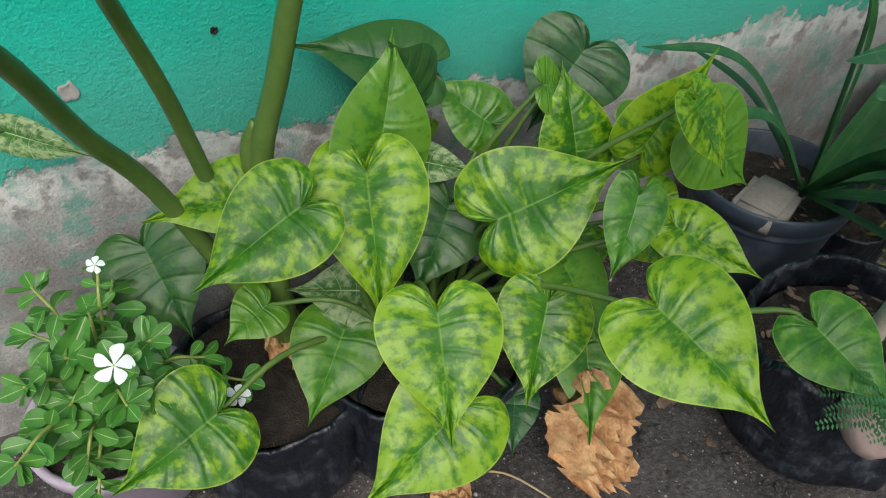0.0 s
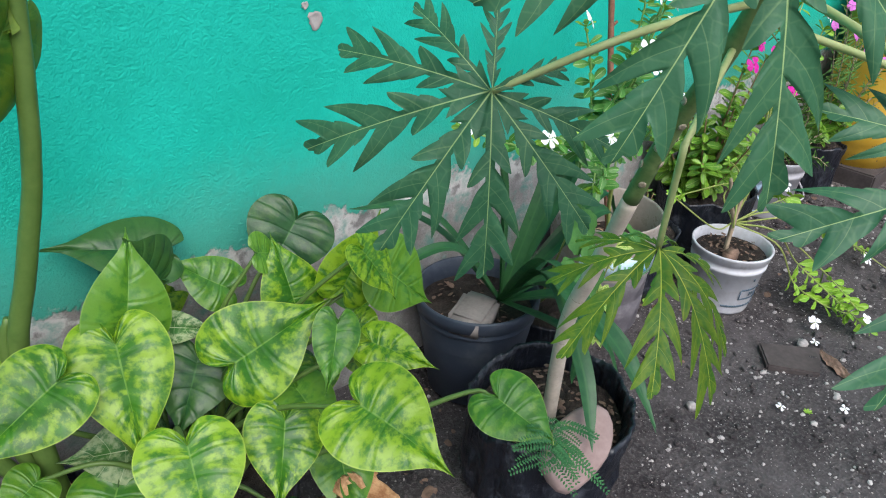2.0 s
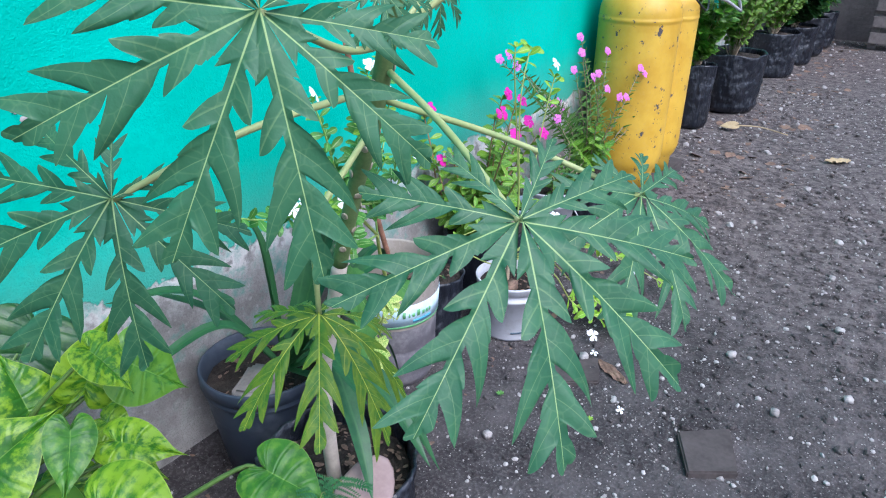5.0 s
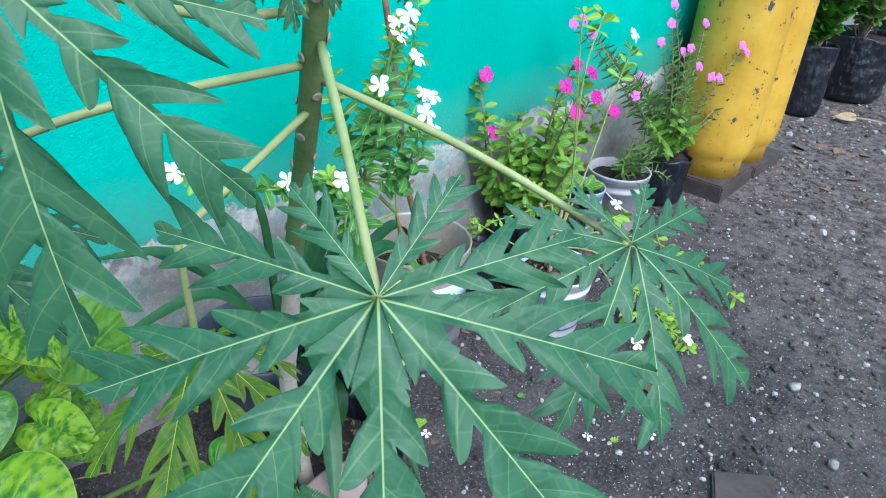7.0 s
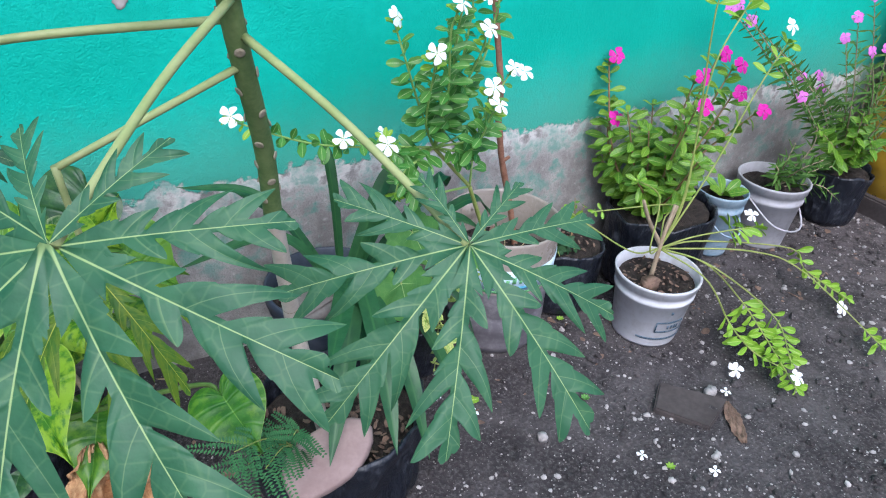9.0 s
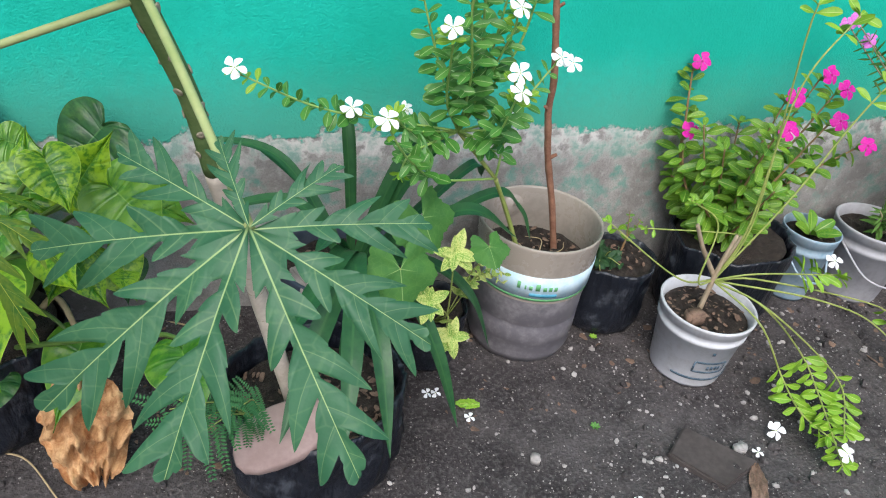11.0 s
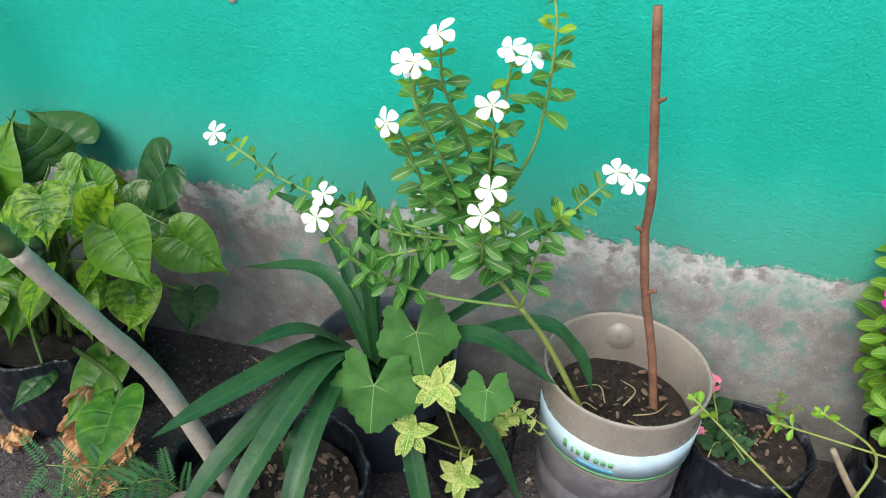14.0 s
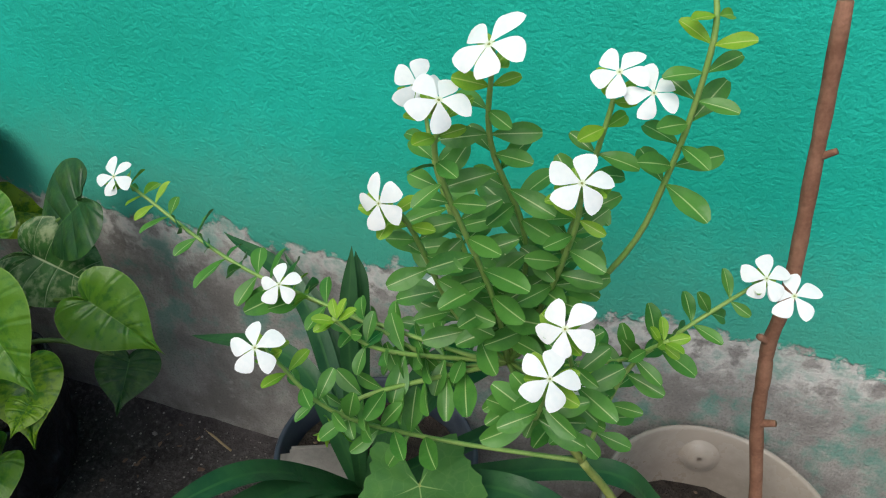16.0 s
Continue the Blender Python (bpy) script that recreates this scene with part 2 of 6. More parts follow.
M_LABEL_BLUE = plain("blue_print", (0.05, 0.22, 0.36), (0.10, 0.34, 0.46), 40, 0.45, 0.03)
M_PRINT = plain("faded_dark_print", (0.02, 0.055, 0.09), (0.12, 0.16, 0.20), 90, 0.6, 0.03)
M_DIRT = plain("potting_soil", (0.022, 0.017, 0.014), (0.07, 0.052, 0.042), 60, 0.95, 0.9, 0.01)
M_CHIPS = plain("dry_leaf_litter", (0.11, 0.07, 0.05), (0.24, 0.155, 0.11), 50, 0.85, 0.4)
M_STONE = plain("pinkish_stone_slab", (0.25, 0.175, 0.16), (0.34, 0.25, 0.23), 18, 0.85, 0.35)
M_BRICK = plain("grey_cement_lump", (0.18, 0.16, 0.15), (0.27, 0.24, 0.225), 22, 0.9, 0.5)
M_TILE = plain("damp_dark_tile", (0.045, 0.036, 0.034), (0.085, 0.070, 0.066), 14, 0.8, 0.4)
M_PEBBLE = plain("pale_pebble", (0.24, 0.22, 0.21), (0.48, 0.45, 0.43), 12, 0.9, 0.4)
M_TRUNK = plain("smooth_grey_tan_bark", (0.42, 0.36, 0.30), (0.58, 0.51, 0.43), 30, 0.75, 0.4)
M_TRUNK_GREEN = plain("young_green_bark", (0.085, 0.150, 0.045), (0.17, 0.235, 0.085), 30, 0.6, 0.35)
M_SCAR = plain("leaf_scar", (0.38, 0.33, 0.24), (0.28, 0.24, 0.17), 60, 0.8, 0.3)
M_STICK = plain("red_brown_twig_bark", (0.17, 0.075, 0.045), (0.30, 0.15, 0.095), 45, 0.8, 0.5)
M_TWIG = plain("grey_brown_twig", (0.28, 0.21, 0.14), (0.40, 0.32, 0.22), 50, 0.8, 0.4)
M_STEM = plain("yellow_green_stem", (0.22, 0.29, 0.06), (0.34, 0.37, 0.11), 60, 0.5, 0.1)
M_STEM_GREEN = plain("soft_green_stem", (0.19, 0.34, 0.07), (0.30, 0.42, 0.12), 60, 0.45, 0.1)
M_STEM_RED = plain("reddish_stem", (0.22, 0.12, 0.06), (0.28, 0.20, 0.09), 60, 0.6, 0.1)
M_PETIOLE = plain("pale_green_petiole", (0.29, 0.35, 0.13), (0.38, 0.41, 0.18), 40, 0.45, 0.1)
M_STALK = plain("fleshy_green_stalk", (0.075, 0.14, 0.028), (0.125, 0.20, 0.045), 14, 0.4, 0.1)
M_DEAD = plain("crumpled_dead_leaf", (0.30, 0.13, 0.05), (0.66, 0.42, 0.21), 32, 0.7, 0.6, 0.004)
M_STRAW = plain("straw", (0.36, 0.27, 0.15), (0.48, 0.38, 0.22), 40, 0.8, 0.3)
M_BLACK = plain("black_enamel_collar", (0.012, 0.013, 0.017), (0.035, 0.035, 0.042), 20, 0.45, 0.1)
M_WIRE = plain("grey_cable", (0.30, 0.31, 0.33), (0.42, 0.42, 0.44), 30, 0.6, 0.1)
M_BLOCKWALL = plain("dark_block_wall", (0.10, 0.088, 0.088), (0.17, 0.15, 0.15), 5, 0.95, 0.6, 0.01)
M_CRATE = plain("old_grey_timber", (0.15, 0.13, 0.12), (0.24, 0.21, 0.195), 20, 0.9, 0.5)
M_ALO = leaf_material("mottled_heart_leaf", (0.020, 0.098, 0.005), (0.050, 0.175, 0.008), (0.12, 0.25, 0.03), 0.22, 7, 0.9, (0.225, 0.37, 0.012), 0.018, 0.14, (0.33, 0.45, 0.05), quilt=0.7, spec=0.38)
M_ALO_GREEN = leaf_material("plain_heart_leaf", (0.026, 0.112, 0.011), (0.056, 0.185, 0.016), (0.13, 0.27, 0.04), 0.22, 7, 0.5, (0.16, 0.31, 0.02), 0.018, 0.12, (0.20, 0.33, 0.06), quilt=0.7, spec=0.38)
M_ALO_DARK = leaf_material("glossy_dark_leaf", (0.010, 0.052, 0.014), (0.024, 0.092, 0.024), (0.05, 0.14, 0.035), 0.24, 8, 0.3, (0.10, 0.20, 0.03), 0.02, 0.14, quilt=0.6, spec=0.40)
M_DIEF = leaf_material("white_flecked_leaf", (0.025, 0.10, 0.02), (0.06, 0.17, 0.03), (0.45, 0.52, 0.30), 0.35, 9, 0.5, (0.50, 0.55, 0.30), 0.02, 0.6)
M_ELEPHANT = leaf_material("large_green_leaf", (0.035, 0.11, 0.012), (0.07, 0.17, 0.02), (0.16, 0.26, 0.05), 0.4, 8, 0.25, (0.32, 0.35, 0.02), 0.02, 0.35)
M_PAPAYA = leaf_material("papaya_leaf", (0.024, 0.098, 0.046), (0.047, 0.142, 0.066), (0.30, 0.42, 0.17), 0.36, 5.0, 0.0, side=0.28, vein_width=0.0085, quilt=0.15, spec=0.34, net=0.08)
M_PAPAYA_OLD = leaf_material("yellowing_papaya_leaf", (0.028, 0.105, 0.014), (0.066, 0.170, 0.015), (0.44, 0.48, 0.06), 0.38, 5.0, 0.4, (0.22, 0.28, 0.010), side=0.35, vein_width=0.010, quilt=0.15, spec=0.32, net=0.07)
M_STRAP = leaf_material("strap_leaf", (0.018, 0.078, 0.030), (0.038, 0.122, 0.040), (0.045, 0.135, 0.042), 0.27, 1.0, 0.0, side=0.0, vein_width=0.10, spec=0.4)
M_VINCA = leaf_material("periwinkle_leaf", (0.046, 0.175, 0.026), (0.090, 0.255, 0.040), (0.34, 0.47, 0.18), 0.28, 7, 0.10, (0.15, 0.32, 0.04), 0.05, 0.0, quilt=0.0, spec=0.42)
M_VINCA_YOUNG = leaf_material("young_periwinkle_leaf", (0.13, 0.31, 0.02), (0.22, 0.41, 0.03), (0.40, 0.50, 0.12), 0.34, 7, 0.2, (0.36, 0.47, 0.035), 0.06, 0.0, quilt=0.0, spec=0.4)
M_VINCA_PINK = leaf_material("broad_periwinkle_leaf", (0.055, 0.185, 0.016), (0.125, 0.295, 0.024), (0.40, 0.48, 0.13), 0.30, 7, 0.4, (0.29, 0.40, 0.03), 0.045, 0.0, quilt=0.0, spec=0.4)
M_SQUASH = leaf_material("squash_leaf", (0.040, 0.138, 0.030), (0.070, 0.19, 0.038), (0.22, 0.35, 0.12), 0.6, 1, 0.0, vein_width=0.02, side=0.0, quilt=0.0, net=0.08)
M_VARIEGATED = leaf_material("cream_edged_leaf", (0.11, 0.25, 0.03), (0.2, 0.36, 0.05), (0.5, 0.55, 0.2), 0.45, 5, 0.9, (0.58, 0.60, 0.20), 0.05, 0.1)
M_FERNY = leaf_material("feathery_leaf", (0.03, 0.12, 0.045), (0.06, 0.19, 0.06), (0.1, 0.24, 0.08), 0.5, 1, 0.0, side=0.0)
M_NARROW = leaf_material("narrow_leaf", (0.045, 0.12, 0.02), (0.10, 0.2, 0.035), (0.17, 0.27, 0.07), 0.5, 1, 0.0, side=0.0)
M_SHRUB = leaf_material("shrub_leaf", (0.045, 0.14, 0.022), (0.11, 0.25, 0.038), (0.15, 0.26, 0.06), 0.45, 5, 0.2, side=0.1)
M_ROSE_LEAF = leaf_material("rose_leaf", (0.02, 0.055, 0.025), (0.04, 0.10, 0.035), (0.07, 0.14, 0.05), 0.35, 6, 0.0, side=0.2)
M_WHITE = petal_material("white_petal", (0.86, 0.88, 0.90), (0.92, 0.92, 0.93), (0.74, 0.80, 0.58))
M_PINK = petal_material("magenta_petal", (0.52, 0.006, 0.27), (0.66, 0.02, 0.36), (0.30, 0.0, 0.12))
M_MAUVE = petal_material("mauve_petal", (0.58, 0.12, 0.52), (0.70, 0.22, 0.62), (0.35, 0.03, 0.30))
M_ROSE = petal_material("pink_rose_petal", (0.75, 0.12, 0.25), (0.85, 0.35, 0.45), (0.70, 0.06, 0.16))


# ---- building tools ----
def vec(p):
    return Vector(p)


def mesh(name, verts, faces, mats, uv=None, smooth=True, slots=None):
    me = bpy.data.meshes.new(name)
    me.from_pydata([tuple(v) for v in verts], [], faces)
    for m in (mats if isinstance(mats, (list, tuple)) else [mats]):
        me.materials.append(m)
    if uv is not None:
        layer = me.uv_layers.new(name="UVMap")
        flat = np.array([uv[l.vertex_index] for l in me.loops], dtype=np.float32)
        layer.data.foreach_set("uv", flat.ravel())
    if slots is not None:
        me.polygons.foreach_set("material_index", np.array(slots, dtype=np.int32))
    me.polygons.foreach_set("use_smooth", np.full(len(me.polygons), smooth))
    me.update()
    return me


class Build:
    """Gathers pieces of geometry for one mesh."""

    def __init__(self):
        self.v, self.f, self.uv, self.s = [], [], [], []

    def add(self, v, f, uv=None, slot=0):
        o = len(self.v)
        self.v += [tuple(p) for p in v]
        self.f += [tuple(i + o for i in q) for q in f]
        self.uv += uv if uv else [(0.5, 0.5)] * len(v)
        self.s += [slot] * len(f)

    def mesh(self, name, mats, smooth=True):
        return mesh(name, self.v, self.f, mats, self.uv, smooth, self.s)


def thing(name, at, label, category, group=""):
    ob = new(name)
    ob.empty_display_size = 0.05
    ob.location = at
    return tagged(ob, label, category, group)


def part(name, me, parent, label="", at=None):
    """A part whose mesh, or whose pose at, is given in world coordinates."""
    ob = new(name, me)
    if at is not None:
        ob.matrix_basis = at
    ob.parent = parent
    base = parent.matrix_basis if parent.parent is None else parent.parent.matrix_basis @ parent.matrix_parent_inverse @ parent.matrix_basis
    ob.matrix_parent_inverse = base.inverted()
    if label:
        tagged(ob, label)
    return ob


def spline(points, n):
    """A smooth line through the points."""
    p = [vec(q) for q in points]
    if len(p) == 2:
        return [p[0].lerp(p[1], i / n) for i in range(n + 1)]
    ext = [2 * p[0] - p[1], *p, 2 * p[-1] - p[-2]]
    out, segs = [], len(p) - 1
    for i in range(n + 1):
        x = i / n * segs
        k = min(int(x), segs - 1)
        t = x - k
        a, b, c, d = ext[k:k + 4]
        out.append(0.5 * (2 * b + (c - a) * t + (2 * a - 5 * b + 4 * c - d) * t * t + (3 * b - a - 3 * c + d) * t ** 3))
    return out


def tube(points, r0, r1, n=12, sides=7, knots=0.0, seed=0):
    line = spline(points, n)
    rnd = random.Random(seed)
    v, f = [], []
    side = None
    for i, p in enumerate(line):
        d = (line[min(i + 1, n)] - line[max(i - 1, 0)]).normalized()
        if side is None:
            side = d.cross(Vector((0.3, 0.9, 0.2))).normalized()
        side = (side - d * side.dot(d)).normalized()
        up = d.cross(side)
        r = (r0 + (r1 - r0) * i / n) * (1 + knots * rnd.uniform(-1, 1))
        for k in range(sides):
            a = 2 * math.pi * k / sides
            v.append(p + (side * math.cos(a) + up * math.sin(a)) * r)
    for i in range(n):
        for k in range(sides):
            a, b = i * sides + k, i * sides + (k + 1) % sides
            f.append((a, b, b + sides, a + sides))
    f.append(tuple(range(sides))[::-1])
    f.append(tuple(range(n * sides, (n + 1) * sides)))
    return v, f


def tube_mesh(name, points, r0, r1, mat, n=12, sides=7, knots=0.0):
    v, f = tube(points, r0, r1, n, sides, knots)
    return mesh(name, v, f, mat, [(0.5, 0.5)] * len(v))


def lathe(profile, sides=40, wob=0.0, seed=0, squash=1.0, phase=1.0):
    """Turns a profile of (radius, height) round the z axis."""
    rnd = random.Random(seed)
    off = Vector((rnd.uniform(0, 50), rnd.uniform(0, 50), rnd.uniform(0, 50)))
    v, f = [], []
    for r, z in profile:
        for k in range(sides):
            a = 2 * math.pi * k / sides
            c, s = math.cos(a), math.sin(a)
            w = 1 + wob * noise.noise(off + Vector((c * 2.2 * phase, s * 2.2 * phase, z * 9))) + wob * 0.5 * noise.noise(off + Vector((c * 6, s * 6, z * 14)))
            dz = wob * 0.12 * noise.noise(off + Vector((c * 2, s * 2, 7)))
            v.append((c * r * w, s * r * w * squash, z + (dz if z > 0.05 else 0)))
    n = len(profile)
    for i in range(n - 1):
        for k in range(sides):
            a, b = i * sides + k, i * sides + (k + 1) % sides
            f.append((a, b, b + sides, a + sides))
    return v, f


def moved(v, at):
    return [vec(p) + vec(at) for p in v]


def vessel(name, at, profile, mat, parent, sides=44, wob=0.0, seed=0, label="", squash=1.0):
    v, f = lathe(profile, sides, wob, seed, squash)
    return part(name, mesh(name, moved(v, at), f, mat, [(0.5, 0.5)] * len(v)), parent, label)


def soil_disc(at, r, parent, seed=0, mat=None, lumpy=0.012, squash=1.0):
    rnd = random.Random(seed)
    v, f = [(0, 0, 0.006)], []
    rings, sides = 6, 26
    for i in range(1, rings + 1):
        for k in range(sides):
            a = 2 * math.pi * k / sides
            rr = r * i / rings
            v.append((math.cos(a) * rr, math.sin(a) * rr * squash, lumpy * rnd.uniform(-1, 1) * (1 if i < rings else 0.2)))
    for k in range(sides):
        f.append((0, 1 + k, 1 + (k + 1) % sides))
    for i in range(rings - 1):
        for k in range(sides):
            a, b = 1 + i * sides + k, 1 + i * sides + (k + 1) % sides
            f.append((a, a + sides, b + sides, b))
    return part("soil", mesh("soil", moved(v, at), f, mat or M_DIRT, [(0.5, 0.5)] * len(v)), parent)


def band(at, r0, r1, z0, z1, a0, a1, mat, name, parent, label="", n=18, lift=0.0012):
    """A thin patch that lies on a tapering round wall, between two angles in degrees."""
    v, f = [], []
    for i in range(n + 1):
        a = radians(a0 + (a1 - a0) * i / n)
        for z, r in ((z0, r0), (z1, r1)):
            for d in (0, lift):
                v.append(vec(at) + Vector((math.cos(a) * (r + d), math.sin(a) * (r + d), z)))
    for i in range(n):
        o = i * 4
        f += [(o + 1, o + 5, o + 7, o + 3), (o + 2, o + 3, o + 7, o + 6), (o, o + 4, o + 5, o + 1)]
    return part(name, mesh(name, v, f, mat, [(0.5, 0.5)] * len(v)), parent, label)


def turn_to(o, d, n, s=1.0, wide=1.0):
    """A pose at o whose y runs along d and whose z is as near to n as can be."""
    y = vec(d).normalized()
    z = vec(n) - y * vec(n).dot(y)
    if z.length < 1e-4:
        z = Vector((0.2, -0.3, 1)) - y * y.dot(Vector((0.2, -0.3, 1)))
    z.normalize()
    x = y.cross(z)
    m = Matrix.Identity(4)
    for i, (c, k) in enumerate(((x, s * wide), (y, s), (z, s))):
        m.col[i][:3] = c * k
    m.translation = o
    return m


TO_VIEW = (-0.2, -0.62, 0.68)


# ---- setting: wall, ground, far wall ----
def slab(name, x0, x1, y0, y1, z0, z1, mat):
    bm = bmesh.new()
    bmesh.ops.create_cube(bm, size=1, matrix=Matrix.Translation(((x0 + x1) / 2, (y0 + y1) / 2, (z0 + z1) / 2)) @ Matrix.Diagonal((x1 - x0, y1 - y0, z1 - z0, 1)))
    bmesh.ops.bevel(bm, geom=bm.edges, offset=min(0.006, (y1 - y0) / 5), segments=2, affect="EDGES")
    me = bpy.data.meshes.new(name)
    bm.to_mesh(me), bm.free()
    me.materials.append(mat)
    return me


wall = tagged(new("wall_north", slab("wall_north", -6, 8.1, 0, 0.16, -0.1, 2.7, M_WALL)), "teal painted plaster wall with a bare worn concrete foot", "wall", kind="structure")
far_wall = tagged(new("wall_east", slab("wall_east", 8.1, 8.3, -12, 0.16, -0.1, 2.4, M_BLOCKWALL)), "dark grey concrete block wall closing the yard", "wall", kind="structure")


def hump(x, y):
    n = noise.noise(Vector((x * 1.7, y * 1.7, 0))) * 0.012 + noise.noise(Vector((x * 6, y * 6, 3))) * 0.006
    n += noise.noise(Vector((x * 19, y * 19, 5))) * 0.0035
    return n + 0.03 * max(0.0, 1 + y / 0.12) ** 2 * (1 if y < 0.1 else 0)


def build_ground():
    near_x = np.arange(-2.0, 3.0, 0.022)
    xs = np.concatenate([[-300, -60, -20, -8, -5, -3.5, -2.6], near_x, np.arange(3.0, 9.0, 0.09), [10, 14, 25, 60, 300]])
    ys = np.concatenate([[-300, -60, -20, -8, -4, -2.6, -2.0], np.arange(-1.6, 0.05, 0.022), [0.3, 2, 10, 60, 300]])
    v = [(x, y, hump(x, y) if -3 < x < 9 and -2.3 < y < 0.1 else -0.005) for y in ys for x in xs]
    w = len(xs)
    f = [(j * w + i, j * w + i + 1, (j + 1) * w + i + 1, (j + 1) * w + i) for j in range(len(ys) - 1) for i in range(w - 1)]
    return mesh("ground", v, f, M_SOIL)


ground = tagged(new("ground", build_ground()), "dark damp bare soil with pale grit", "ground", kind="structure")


# ---- leaves and flowers ----
def heart_mesh(name, mat, width=0.42, lobe=0.24, droop=0.12, cup=0.08, ripple=0.012, seed=0, ribs=7):
    """A heart-shaped leaf, 1 long from the stalk to its drawn-out tip, puffed up between pressed-in ribs that run forward."""
    rnd = random.Random(seed)
    rows, cols = 56, 8
    w, fork = width * rnd.uniform(0.97, 1.05), rnd.uniform(0.03, 0.07)
    margin = spline([(0, 0.0, 0), (fork, -lobe * 0.55, 0), (w * 0.40, -lobe * 1.02, 0), (w * 0.82, -lobe * 0.72, 0), (w * 1.05, 0.03, 0), (w * 1.03, 0.25, 0), (w * 0.82, 0.46, 0), (w * 0.49, 0.65, 0), (w * 0.20, 0.80, 0), (w * 0.065, 0.92, 0), (0.0, 1.04, 0)], rows)
    b = Build()
    ph, bend = rnd.uniform(0, 6), rnd.uniform(-0.05, 0.05)
    for side in (-1, 1):
        v, uv = [], []
        for i, m in enumerate(margin):
            t = i / rows
            mid = Vector((0, max(0.0, (t - 0.30) / 0.70) ** 1.35 * 1.03, 0))
            for c in range(cols + 1):
                u = c / cols
                q = mid.lerp(Vector((m.x * side, m.y, 0)), u)
                q.y -= 0.05 * math.sin(math.pi * u) * (1 - t)
                z = cup * 1.2 * math.sin(2.5 * u) * (0.75 - 0.5 * t) - droop * max(0.0, q.y) ** 2 - droop * 1.1 * max(0.0, -q.y)
                z += ripple * math.cos(2 * math.pi * ribs * t) * math.sin(math.pi * min(1, u * 0.95)) * (1 - t * 0.7)
                z += 0.024 * math.sin(8 * t + ph + 2 * side) * u * u 
                v.append((q.x + bend * q.y * q.y + 0.012 * math.sin(3 * q.y + ph), q.y, z))
                uv.append((u * side, t))
        f = []
        for i in range(rows):
            for c in range(cols):
                a = i * (cols + 1) + c
                quad = (a, a + 1, a + cols + 2, a + cols + 1)
                f.append(quad if side > 0 else quad[::-1])
        b.add(v, f, uv)
    return b.mesh(name, mat)


def blade_mesh(name, mat, width=0.2, rows=7, fold=0.08, arch=0.12, blunt=0.75):
    """A simple leaf, 1 long, broadest beyond its middle."""
    b = Build()
    v, uv, f = [], [], []
    for i in range(rows + 1):
        t = i / rows
        if blunt > 1.4:  # spoon-shaped, with a round end
            w = width * (0.05 + 0.95 * math.sin(math.pi / 2 * t / 0.64) ** 1.35 if t < 0.64 else max(0.10, 1 - ((t - 0.64) / 0.36) ** 2) ** 0.5)
        else:
            w = width * (math.sin(math.pi * min(1, t ** blunt)) ** 0.7 if 0 < t < 1 else 0.02)
        for c in (-1, -0.5, 0, 0.5, 1):
            v.append((c * w, t, fold * abs(c) * w / width * 0.6 - arch * t * t + 0.02 * math.sin(9 * t) * abs(c)))
            uv.append((c, t))
    for i in range(rows):
        for c in range(4):
            a = i * 5 + c
            f.append((a, a + 1, a + 6, a + 5))
    b.add(v, f, uv)
    return b.mesh(name, mat)


def petal_mesh(name, mat, width=0.30):
    """A petal, narrow at the throat, broad and slantingly cut off at its end."""
    v, uv, f = [], [], []
    rows = 8
    for i in range(rows + 1):
        t = i / rows
        w = width * (0.12 + 0.98 * math.sin(math.pi * 0.5 * min(1, t * 1.22)) ** 1.5) * (1 if t < 0.85 else 1 - 1.3 * (t - 0.85))
        for c in (-1, -0.5, 0.1, 0.7, 1.15):
            v.append((c * w, 0.04 + t * 0.96 - 0.06 * abs(c) ** 2 * t + 0.08 * c * t * t, 0.12 * t * (1 - t) - 0.06 * t * t + 0.03 * c * t - 0.03 * c * c * t))
            uv.append((c, t))
    for i in range(rows):
        for c in range(4):
            a = i * 5 + c
            f.append((a, a + 1, a + 6, a + 5))
    return mesh(name, v, f, mat, uv)


def eye_mesh(name, mat):
    v, f = lathe([(0.002, -0.9), (0.05, -0.85), (0.06, -0.3), (0.05, -0.02), (0.03, 0.01), (0.002, 0.0)], 10)
    return mesh(name, v, f, mat, [(0, 0.0)] * len(v))


PETAL = {m.name: petal_mesh("petal", m, w) for m, w in ((M_WHITE, 0.30), (M_PINK, 0.365), (M_MAUVE, 0.38), (M_ROSE, 0.38))}
EYE = {m.name: eye_mesh("flower", m) for m in (M_STEM, M_PINK, M_MAUVE)}


def flower(parent, at, facing, radius, mat, eye, seed=0, petals=5):
    rnd = random.Random(seed)
    side = vec(facing).cross(Vector((rnd.uniform(-1, 1), rnd.uniform(-1, 1), 1))).normalized()
    m = turn_to(at, side, facing, radius)
    head = part("flower", EYE[eye.name], parent, "", m)
    for k in range(petals):
        tilt = Matrix.Rotation(2 * math.pi * k / petals + rnd.uniform(-0.1, 0.1), 4, "Z") @ Matrix.Rotation(rnd.uniform(-0.25, 0.12), 4, "X") @ Matrix.Diagonal((rnd.uniform(0.9, 1.1), rnd.uniform(0.92, 1.06), 1, 1))
        ob = new("petal", PETAL[mat.name])
        ob.parent = head
        ob.matrix_basis = tilt
    return head


